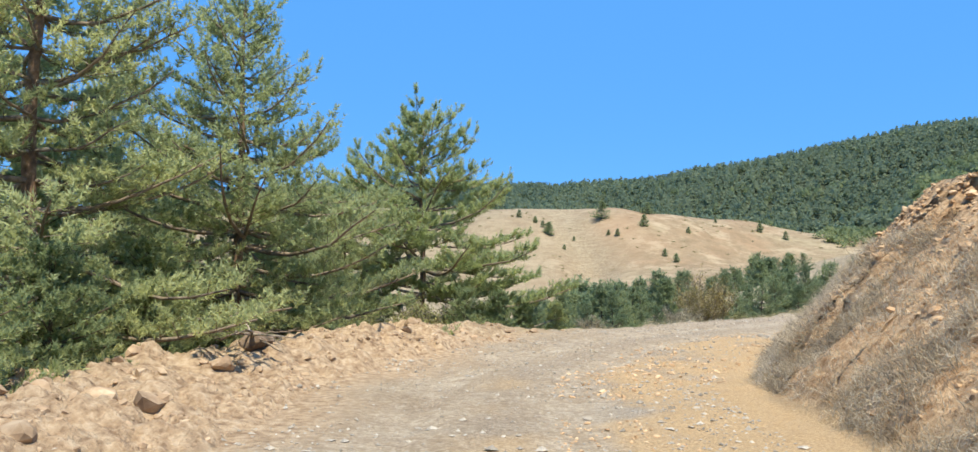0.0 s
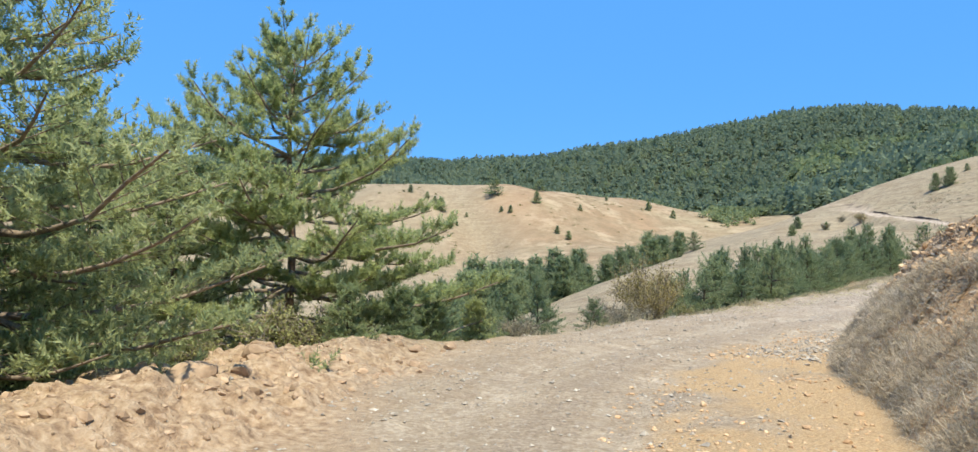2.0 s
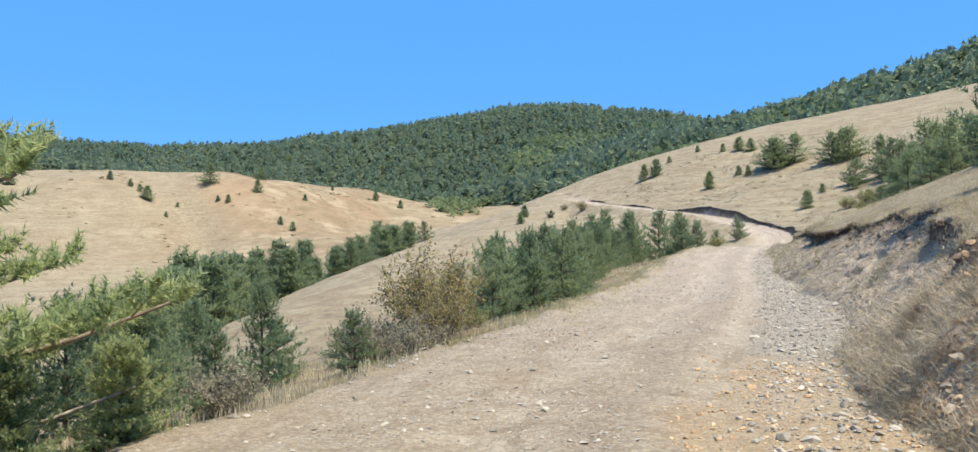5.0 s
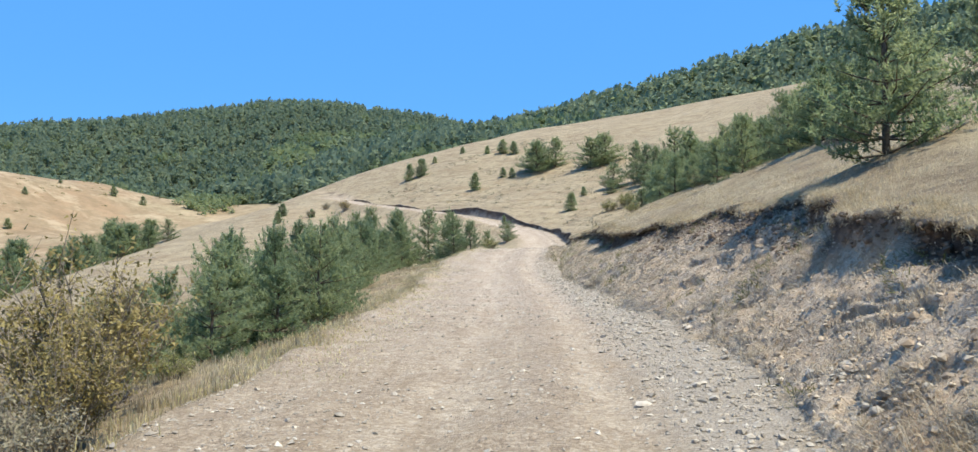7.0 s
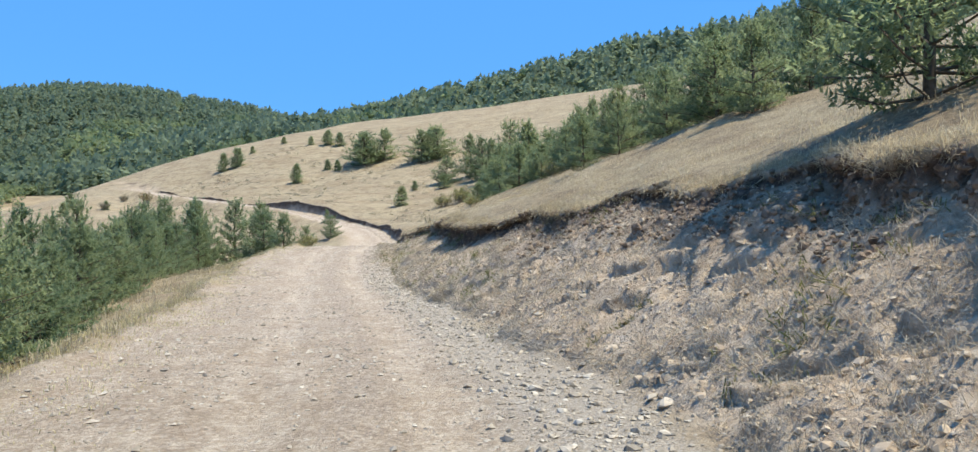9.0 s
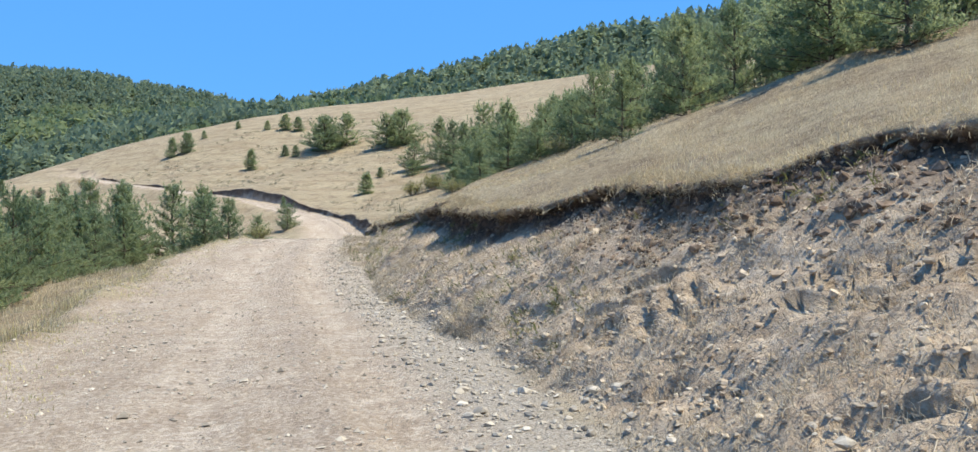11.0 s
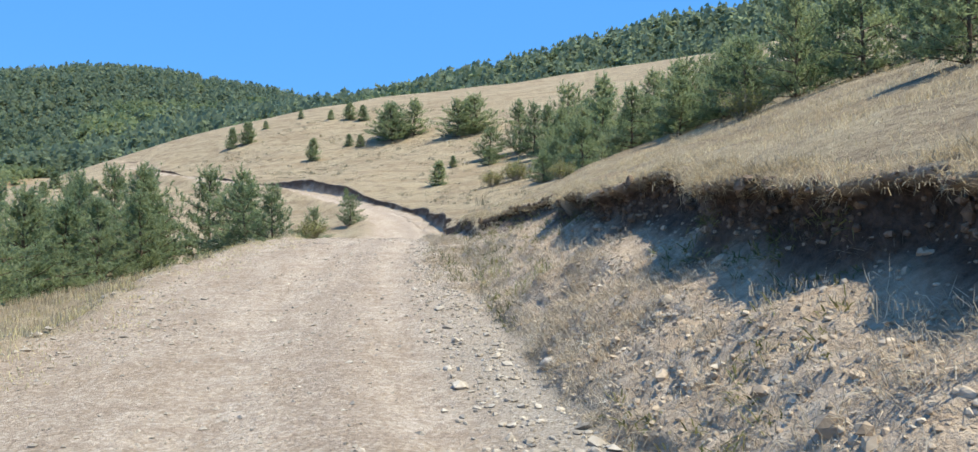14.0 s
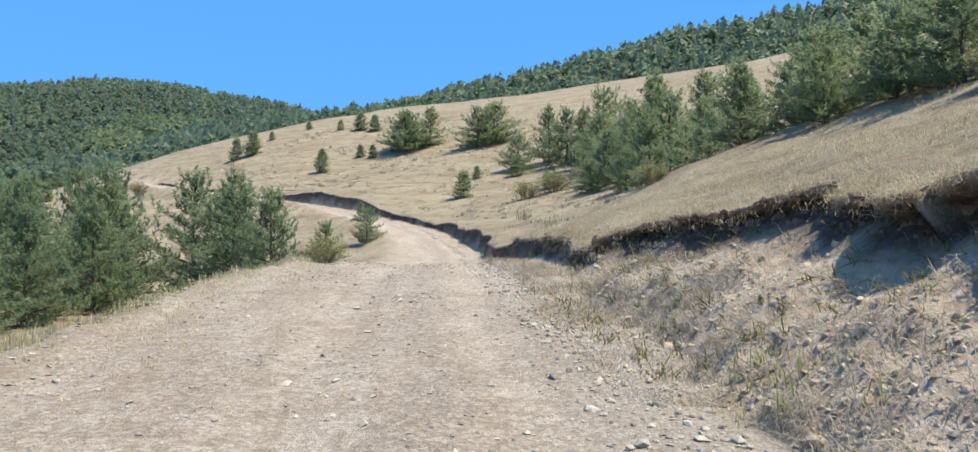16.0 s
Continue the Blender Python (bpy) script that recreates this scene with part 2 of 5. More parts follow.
GROUND = ground_material()
NEEDLES = needles_material("pine_needles", (0.26, 0.305, 0.15), (0.475, 0.515, 0.265), (0.62, 0.635, 0.35))
OPEN_NEEDLES = needles_material("open_pine_needles", (0.20, 0.265, 0.125), (0.38, 0.45, 0.22), (0.54, 0.575, 0.31))
LOW_NEEDLES = needles_material("low_pine_needles", (0.18, 0.24, 0.125), (0.33, 0.395, 0.205), (0.48, 0.515, 0.28))
YOUNG = needles_material("young_pine_needles", (0.125, 0.185, 0.105), (0.225, 0.295, 0.165), (0.365, 0.41, 0.24))
FAR_GREEN = needles_material("far_needles", (0.175, 0.23, 0.165), (0.21, 0.27, 0.19), (0.255, 0.31, 0.215), 0.03, True)
FAR_LEAF = needles_material("far_leaves", (0.20, 0.26, 0.145), (0.25, 0.31, 0.17), (0.31, 0.36, 0.205), 0.05, True)
BARK = speckled("pine_bark", ((0.3, (0.10, 0.065, 0.045)), (0.55, (0.24, 0.15, 0.095)), (0.75, (0.38, 0.27, 0.19))), 9, 0.95, 0.6)
TWIG = speckled("grey_twigs", ((0.3, (0.17, 0.135, 0.10)), (0.7, (0.36, 0.31, 0.25))), 14, 0.95, 0.0, 0.3)
STRAW = speckled("dry_straw", ((0.3, (0.36, 0.295, 0.19)), (0.5, (0.49, 0.41, 0.275)), (0.7, (0.61, 0.525, 0.37))), 0.8, 0.8, 0.0, 0.35, 0.45)
WEED = speckled("withered_weed", ((0.3, (0.33, 0.265, 0.19)), (0.5, (0.47, 0.40, 0.30)), (0.7, (0.60, 0.53, 0.42))), 1.5, 0.9, 0.0, 0.4, 0.4)
STONE = speckled("pale_stone", ((0.3, (0.25, 0.215, 0.17)), (0.5, (0.37, 0.325, 0.265)), (0.7, (0.48, 0.435, 0.37))), 7, 0.9, 0.4, 0.3)
CLAY = speckled("clay_clod", ((0.3, (0.24, 0.16, 0.10)), (0.5, (0.37, 0.26, 0.165)), (0.7, (0.49, 0.37, 0.25))), 6, 0.95, 0.5, 0.2)
HAY = speckled("yellow_hay", ((0.3, (0.40, 0.35, 0.17)), (0.5, (0.53, 0.46, 0.25)), (0.7, (0.62, 0.56, 0.36))), 0.8, 0.8, 0.0, 0.3, 0.45)
DARK_BARK = speckled("young_bark", ((0.3, (0.07, 0.055, 0.04)), (0.7, (0.17, 0.13, 0.095))), 12, 0.95, 0.3)
LIMB = speckled("pine_limb", ((0.3, (0.13, 0.10, 0.075)), (0.55, (0.25, 0.195, 0.145)), (0.75, (0.36, 0.30, 0.24))), 12, 0.95, 0.4)


# ---- landform ----
def hash2(ix, iy, seed):
    h = (ix.astype(np.int64) * 374761393 + iy.astype(np.int64) * 668265263 + seed * 1274126177) & 0xFFFFFFFF
    h = ((h ^ (h >> 13)) * 1103515245) & 0xFFFFFFFF
    h = ((h ^ (h >> 15)) * 2246822519) & 0xFFFFFFFF
    return (h ^ (h >> 16)) / 4294967295.0


def vnoise(x, y, size, seed=0):
    """Smooth value noise from -1 to 1 with features of that size in metres."""
    x, y = np.asarray(x, float) / size, np.asarray(y, float) / size
    ix, iy = np.floor(x), np.floor(y)
    fx, fy = x - ix, y - iy
    fx, fy = fx * fx * (3 - 2 * fx), fy * fy * (3 - 2 * fy)
    a, b = hash2(ix, iy, seed), hash2(ix + 1, iy, seed)
    c, d = hash2(ix, iy + 1, seed), hash2(ix + 1, iy + 1, seed)
    return 2 * ((a * (1 - fx) + b * fx) * (1 - fy) + (c * (1 - fx) + d * fx) * fy) - 1


def fbm(x, y, size, octaves, seed=0, gain=0.5):
    total, amp = 0.0, 1.0
    for k in range(octaves):
        total = total + amp * vnoise(x, y, size / 2 ** k, seed + 17 * k)
        amp *= gain
    return total


def smooth(lo, hi, v):
    v = np.clip((np.asarray(v, float) - lo) / (hi - lo), 0, 1)
    return v * v * (3 - 2 * v)


# the road's middle line, in plan and height
ROUTE = [
    (-14, -90, -5.0), (-8, -50, -2.6), (-2, -25, -1.2), (0, -10, -0.35), (-0.1, -1, 0.08), (-0.2, 4, 0.34), (-0.1, 8.8, 0.46),
    (0.55, 12, 0.52), (3.3, 17.8, 0.68), (7.3, 22.3, 0.76), (14.2, 28.8, 0.98), (20.3, 35, 1.2), (25.4, 40.4, 1.45),
    (28.6, 43.9, 1.68), (34.5, 49.6, 2.35), (40, 54.2, 2.95), (45, 58.2, 3.1), (51, 63.2, 3.0), (60, 71, 3.7), (67.5, 80, 5.2),
    (73.5, 93, 7.1), (80, 112, 9.5), (90, 145, 13.2), (97, 168, 16.0), (96, 184, 17.4), (84, 200, 18.4), (76, 222, 20),
]


def spline(points, step):
    p = np.array(points, float)
    p = np.vstack([2 * p[0] - p[1], p, 2 * p[-1] - p[-2]])
    rows = []
    for i in range(1, len(p) - 2):
        n = max(2, int(np.linalg.norm(p[i + 1] - p[i]) / step))
        u = np.linspace(0, 1, n, endpoint=False)[:, None]
        rows.append(0.5 * (2 * p[i] + (p[i + 1] - p[i - 1]) * u + (2 * p[i - 1] - 5 * p[i] + 4 * p[i + 1] - p[i + 2]) * u ** 2
                           + (3 * p[i] - p[i - 1] - 3 * p[i + 1] + p[i + 2]) * u ** 3))
    return np.vstack(rows + [p[-2:-1]])


LINE = spline(ROUTE, 0.5)
LINE_U = np.concatenate([[0], np.cumsum(np.hypot(*np.diff(LINE[:, :2], axis=0).T))])
LINE_U -= LINE_U[np.argmin(np.hypot(LINE[:, 0], LINE[:, 1]))]


def along(x, y):
    """For points of the plan: metres along the road from the start, metres to its right, and the road's height there."""
    x, y = np.ravel(np.asarray(x, float)), np.ravel(np.asarray(y, float))
    u, s, z = np.empty_like(x), np.empty_like(x), np.empty_like(x)
    a, b = LINE[:-1], LINE[1:]
    d = b[:, :2] - a[:, :2]
    ll = (d ** 2).sum(1)
    for k in range(0, len(x), 4000):
        px, py = x[k:k + 4000, None], y[k:k + 4000, None]
        f = np.clip(((px - a[:, 0]) * d[:, 0] + (py - a[:, 1]) * d[:, 1]) / ll, 0, 1)
        qx, qy = px - a[:, 0] - f * d[:, 0], py - a[:, 1] - f * d[:, 1]
        dist = qx ** 2 + qy ** 2
        j = dist.argmin(1)
        r = np.arange(len(j))
        side = np.sign(qx[r, j] * d[j, 1] - qy[r, j] * d[j, 0])
        s[k:k + 4000] = np.sqrt(dist[r, j]) * np.where(side == 0, 1, side)
        u[k:k + 4000] = LINE_U[j] + f[r, j] * np.sqrt(ll[j])
        z[k:k + 4000] = a[j, 2] + f[r, j] * (b[j, 2] - a[j, 2])
    return u, s, z


def beside(u, s, dz=0.0):
    """The place u metres along the road and s metres to its right."""
    j = min(max(int(np.searchsorted(LINE_U, u)), 1), len(LINE) - 1)
    a, b = LINE[j - 1], LINE[j]
    f = (u - LINE_U[j - 1]) / (LINE_U[j] - LINE_U[j - 1])
    p, d = a + f * (b - a), (b - a)[:2] / np.linalg.norm((b - a)[:2])
    return p[0] + d[1] * s, p[1] - d[0] * s, p[2] + dz


# the lie of the land: slopes beside the road, the valley, the sandy hill and the wooded ridges
NEAR_SLOPE = [(-30, -4, -0.7), (-12, -4, -0.5), (0, 6.4, 2.8), (9, 6.4, 2.75), (15, 5.8, 2.4), (20, 4.7, 2.0), (24, 4.6, 1.75), (33, 4.75, 1.85), (40, 4.8, 1.95), (48, 4.4, 1.85),
              (54, 4.8, 2.05), (60, 4.2, 1.55), (63.5, 4.0, 1.3), (66, 4.0, 1.05), (70, 4.0, 0.75), (85, 3.6, 1.0), (100, 3.6, 1.1), (130, 3.6, 1.4), (160, 3.6, 1.5), (188, 3.6, 1.5), (85, -3.4, -0.4), (115, -3.4, -0.5), (145, -3.4, -0.6), (175, -3.4, -0.6),
              (-20, -6, -0.9), (0, -4.6, -0.1), (10, -4.4, 0.0), (22, -4.4, -0.4), (32, -4.2, -0.35), (42, -4.2, -0.3), (52, -4.2, -0.3), (64, -4.5, -0.4)]
UPHILL = [(-20, -40, 1), (9, -6, 3.0), (14, 5, 5.4), (22, 0, 8.5), (21.8, 25.6, 4.3), (31.7, 26, 6.9), (32, 16, 8.9), (34.4, 32.9, 6.4), (36.5, 38.5, 5.5), (44, 22, 10.5), (45.7, 43.6, 6.8), (37.6, 35.8, 6.4), (50.2, 46.5, 7.3), (54.6, 52.9, 6.9),
          (62, 50, 9.2), (75, 80, 6.9), (93, 88, 11.9), (80, 60, 11.5), (97, 121, 14.6), (105, 148, 19.7), (120, 108, 22), (112, 170, 22.5), (130, 60, 26), (80, 20, 22)]
CREST = [(150, 206, 29.8), (166, 190, 35.8), (198, 168, 41.8), (224, 146, 46.8), (238, 113, 50.8), (250, 60, 54.8), (210, 0, 53.8), (150, -60, 37.8),
         (270, 150, 48.8), (280, 110, 53.8)]
DOWNHILL = [(-9, 8, -0.2), (-8, 20, -0.5), (-4, 30, -1.4), (-30, 10, -6), (-20, -40, -4), (3, 38, -1.6), (3, 50, -3.4), (13, 48, -1.4), (20, 84, -0.2), (11, 66, -1.6), (24, 62, 0.0),
            (34, 106, 2.6), (48, 96, 3.2), (53, 131, 6.5), (66, 122, 8), (79, 157, 12.6), (-12, 62, -11), (4, 100, -9), (22, 135, -5), (45, 165, 0), (72, 190, 8), (-60, 60, -18)]
HILL = [(24, 241, 1), (49, 247, 6), (88, 257, 10), (15, 195, -4), (-40, 200, -2), (3, 342, 36), (40, 348, 40), (66, 346, 37), (104, 338, 33), (136, 320, 26),
        (-50, 340, 34), (60, 300, 24), (100, 300, 20), (20, 290, 20), (40, 395, 34), (-120, 300, 20)]
RIDGE = [(34, 431, 41), (110, 410, 33), (171, 396, 33), (153, 338, 27), (152, 283, 21), (140, 240, 19), (-100, 640, 80.8), (-16, 652, 84.8),
         (100, 664, 88.8), (179, 668, 101.8), (261, 662, 115.8), (333, 628, 129.8), (379, 577, 125.8), (410, 503, 109.8), (417, 444, 92.8),
         (250, 480, 79), (200, 320, 41), (260, 300, 59)]
RIGHT_RIDGE = [(362, 341, 81.5), (357, 250, 89.5), (369, 188, 96.5), (383, 153, 103.5), (390, 100, 111.5), (400, 0, 109.5), (320, 200, 69.5)]
BEYOND = [(0, 900, 70), (500, 800, 90), (650, 450, 70), (650, 100, 90), (500, -300, 60), (100, -400, 10), (-300, -300, -30), (-350, 200, -10), (-350, 600, 50), (1200, 300, 60), (300, 1300, 60), (-900, 300, 30)]
anchors = np.array([beside(*row) for row in NEAR_SLOPE] + UPHILL + CREST + DOWNHILL + HILL + RIDGE + RIGHT_RIDGE + BEYOND, float)


def kernel(r2):
    return 0.5 * r2 * np.log(r2 + 1e-9)


def fit_land():
    p = anchors[:, :2] / 100
    n = len(p)
    m = np.zeros((n + 3, n + 3))
    m[:n, :n] = kernel(((p[:, None] - p[None]) ** 2).sum(2)) + np.eye(n) * 2e-5
    m[:n, n], m[n, :n] = 1, 1
    m[:n, n + 1:], m[n + 1:, :n] = p, p.T
    return np.linalg.solve(m, np.concatenate([anchors[:, 2], np.zeros(3)])), p


LAND_W, LAND_P = fit_land()


def land(x, y):
    """The natural slope before the road was cut into it."""
    x, y = np.ravel(np.asarray(x, float)) / 100, np.ravel(np.asarray(y, float)) / 100
    out = LAND_W[-3] + LAND_W[-2] * x + LAND_W[-1] * y
    for (px, py), w in zip(LAND_P, LAND_W):
        out = out + w * kernel((x - px) ** 2 + (y - py) ** 2)
    return np.clip(out, -40, 180)


def ground(x, y):
    """Height of the ground and what covers it: road, bare bank, red earth, berm (each 0 to 1), and the road's coordinates."""
    x, y = np.ravel(np.asarray(x, float)), np.ravel(np.asarray(y, float))
    u, s, zr = along(x, y)
    base = land(x, y)
    near = smooth(160, 60, np.hypot(x - 20, y - 30))
    base = base + 0.10 * fbm(x, y, 2.6, 4, 3) * (0.3 + near) + 1.2 * fbm(x, y, 40, 3, 9) * (1 - near) + 2.0 * np.abs(fbm(x * 1.3, y * 0.7, 55, 3, 15)) * smooth(200, 250, y) * smooth(190, 130, x) - 1.0 * smooth(200, 250, y) * smooth(190, 130, x)
    base = base - 5.0 * np.exp(-((x - 29 - 0.05 * (y - 280) - 5 * np.sin(y / 19)) / (7 + 0.06 * (y - 250))) ** 2) * smooth(246, 268, y) * smooth(352, 322, y) + 2.5 * np.exp(-((x - 58) / 24) ** 2 - ((y - 300) / 24) ** 2)
    wobble = 0.35 * vnoise(u, 0 * u, 3.1, 5) + 0.2 * vnoise(u, 0 * u, 1.1, 6)
    right = 2.6 + 0.8 * smooth(24, 17, u) + 0.17 * smooth(18, 14, u) - 0.15 * smooth(9, 5, u) + wobble * 0.4 + 0.35 * smooth(26, 30, u) * smooth(40, 36, u) + 0.2 * smooth(56, 63, u) * smooth(76, 68, u) - 0.5 * smooth(72, 85, u) - 0.2 * smooth(44, 49, u) * smooth(55, 51, u)
    left = 2.95 - 0.75 * smooth(20, 12, u) - 0.9 * smooth(72, 85, u) + wobble * 0.3
    # the worn road: two wheel tracks, a stony crown
    crown = -0.045 * np.exp(-((s + 0.5) / 0.36) ** 2) - 0.045 * np.exp(-((s - 1.15) / 0.34) ** 2) + 0.03 * fbm(x, y, 1.1, 4, 21) + 0.012 * fbm(x, y, 0.3, 2, 23)
    road = zr + crown - 0.012 * np.clip(np.abs(s) - 1.5, 0, 3)
    # the cut on the uphill side: a loose foot, then a steep face and a lip
    d = s - right
    rough = smooth(0.0, 0.5, d)
    gully = 0.10 * fbm(u + 0.7 * d, d * 0.4, 0.9, 3, 31) + 0.05 * fbm(x, y, 0.5, 2, 33, 0.7)
    start = 1.75 + 0.75 * smooth(35.5, 38, u) * smooth(43.5, 41, u) + 0.45 * smooth(33, 37, u) * smooth(50, 47, u) - 0.22 * smooth(47, 51, u) * smooth(66, 62, u) + 0.22 * vnoise(u, 0 * u, 1.7, 8) + 0.22 * vnoise(u, 0 * u, 0.55, 18) + 0.13 * vnoise(x, y, 0.3, 19)
    face = zr + (0.76 + 0.1 * smooth(40, 45, u)) * np.clip(d, 0, None) + 4.5 * np.clip(d - start, 0, None) + gully * rough
    loose = zr + (1.05 + 0.2 * smooth(15, 20, u)) * np.clip(d, 0, None) + gully * rough * 1.3
    face = loose + (face - loose) * smooth(23.5, 27.5, u)
    face = np.where(u > 68, zr + 0.4 * np.clip(d, 0, None) + 3.6 * np.clip(d - 0.3 - 0.12 * vnoise(u, 0 * u, 4.0, 57), 0, None) + gully * rough * 0.6, face)
    # the fill on the downhill side
    e = -s - left
    fill = zr - 0.55 * np.clip(e, 0, None) + 0.07 * fbm(x, y, 0.9, 3, 41)
    berm = smooth(-6, 2, u) * smooth(21, 14, u)
    heap = berm * (0.10 + 0.12 * vnoise(u, 0 * u, 2.3, 44)) * np.exp(-((e - 0.45) / 0.75) ** 2) * (1 + 0.35 * fbm(x, y, 0.7, 3, 45)) + berm * smooth(-0.8, 0.2, e) * smooth(2.6, 1.2, e) * 0.05 * fbm(x, y, 0.4, 2, 47)
    rim = 0.10 * smooth(26, 32, u) * np.exp(-((e - 0.25) / 0.4) ** 2) * (1 + vnoise(x, y, 0.8, 48))
    rim = rim + 0.32 * smooth(80, 92, u) * np.exp(-((e - 0.4) / 0.5) ** 2) * (1 + 0.6 * vnoise(u, 0 * u, 5.0, 58))
    z = np.where(d > 0, np.minimum(np.maximum(base, road - 0.3), face), road)
    low = np.minimum(base, zr + 0.22 * np.clip(e, 0, 3) + 0.8 * np.clip(e - 4, 0, None))
    z = np.where(e > 0, np.maximum(low, fill), z)
    z = np.where(d > 0, z, np.where(e > 0, z, road)) + heap + rim
    ends = smooth(208, 190, u) * smooth(-90, -70, u)
    z = base * (1 - ends) + z * ends
    mask_road = ends * smooth(0.25, -0.25, d + 0.25 * vnoise(x, y, 0.7, 51)) * smooth(0.4, -0.35, e + 0.3 * vnoise(x, y, 0.8, 52))
    bare = np.where(d > 0, smooth(0.02, 0.30, base - z), 0.0) * (1 - mask_road)
    bare = np.maximum(bare, smooth(-0.3, 0.3, d) * smooth(0.9, 0.3, d) * (1 - mask_road))
    red = smooth(28, 19, u + 3 * vnoise(x, y, 2.0, 53)) * smooth(-40, -20, u) * (1 - 0.93 * mask_road * smooth(1.75, 1.3, s + 0.5 * fbm(x, y, 1.6, 3, 55) + 0.5 * smooth(17, 22, u)) * (1 - 0.7 * np.exp(-((s - 0.45) / 0.3) ** 2) * smooth(13, 9, u) * smooth(-0.2, 0.3, vnoise(x, y, 1.0, 56))))
    return z, mask_road, bare, red, berm * smooth(-1.4, -0.4, e + 0.4 * vnoise(x, y, 0.9, 54)) * smooth(3.6, 1.8, e), u, s, np.where(d > 0, np.clip(base - z, 0, 9), 0.0), d


def berm_top(x, y):
    """Height of the crumbled clay on the berm, and how much of it there is."""
    z, road, bare, red, berm, u, s, *_ = ground(x, y)
    window = np.clip(berm, 0, 1) * smooth(-1.5, -2.1, s) * smooth(-5.0, -4.4, s)
    crumb = 0.085 * fbm(x, y, 0.75, 4, 95, 0.6) + 0.05 * smooth(-0.2, 0.7, vnoise(x, y, 0.24, 96)) + 0.05 * smooth(0.0, 0.6, vnoise(x + 0.3 * y, y, 0.14, 98)) + 0.035 * np.abs(fbm(x, y, 0.16, 2, 99, 0.7))
    return z + window * (0.03 + crumb) - 0.05 * (1 - window), (road, bare, red, berm), u, s




# ---- building helpers ----
def mesh_of(name, verts, faces, mat, smooth_shade=False):
    """A mesh from arrays: faces is an (n, 3) or (n, 4) array, or a list of such arrays."""
    me = bpy.data.meshes.new(name)
    lists = faces if isinstance(faces, list) else [faces]
    sizes = np.concatenate([np.full(len(f), f.shape[1]) for f in lists])
    loops = np.concatenate([f.ravel() for f in lists])
    me.vertices.add(len(verts))
    me.vertices.foreach_set("co", np.ascontiguousarray(verts, np.float32).ravel())
    me.loops.add(len(loops))
    me.loops.foreach_set("vertex_index", loops.astype(np.int32))
    me.polygons.add(len(sizes))
    me.polygons.foreach_set("loop_start", (np.cumsum(sizes) - sizes).astype(np.int32))
    me.polygons.foreach_set("loop_total", sizes.astype(np.int32))
    me.polygons.foreach_set("use_smooth", np.full(len(sizes), smooth_shade))
    me.update(calc_edges=True)
    me.materials.append(mat)
    return me


def child(name, me, parent, label=""):
    ob = new(name, me)
    ob.parent = parent
    return tagged(ob, label)


def merge(pieces):
    """Joins (verts, faces) pairs into one."""
    vs, fs, n = [], [], 0
    for v, f in pieces:
        vs.append(v)
        fs.append(f + n)
        n += len(v)
    return np.vstack(vs), np.vstack(fs)


def height(x, y):
    return float(ground([x], [y])[0][0])


# ---- ground ----
def axis(lo, hi, fine, mid_hi, mid_step, lo_far, hi_far):
    a = list(np.arange(lo, hi, fine))
    st = fine
    while a[-1] < mid_hi:
        st = min(st * 1.05, mid_step)
        a.append(a[-1] + st)
    while a[-1] < hi_far:
        st *= 1.07
        a.append(a[-1] + st)
    b, st = [lo], fine
    while b[-1] > lo_far:
        st *= 1.06
        b.append(b[-1] - st)
    return np.array(b[:0:-1] + a)


BANK_FROM, BANK_TO = -2.0, 188.0


def covers(me, near, far, u, s):
    """Stores what covers the ground at each vertex, and the place along and across the road."""
    for name, values in (("cover", near), ("far_cover", far), ("way", (u / 100, s / 10, 0 * u, 0 * u))):
        layer = me.color_attributes.new(name, "FLOAT_COLOR", "POINT")
        layer.data.foreach_set("color", np.stack(values, 1).astype(np.float32).ravel())


def road_frame(u):
    """Points of the road's middle line and its rightward direction."""
    j = np.clip(np.searchsorted(LINE_U, u), 1, len(LINE) - 1)
    f = ((u - LINE_U[j - 1]) / (LINE_U[j] - LINE_U[j - 1]))[:, None]
    p, t = LINE[j - 1] + f * (LINE[j] - LINE[j - 1]), (LINE[j] - LINE[j - 1])[:, :2]
    t = t / np.linalg.norm(t, axis=1)[:, None]
    return p[:, :2], np.stack([t[:, 1], -t[:, 0]], 1)


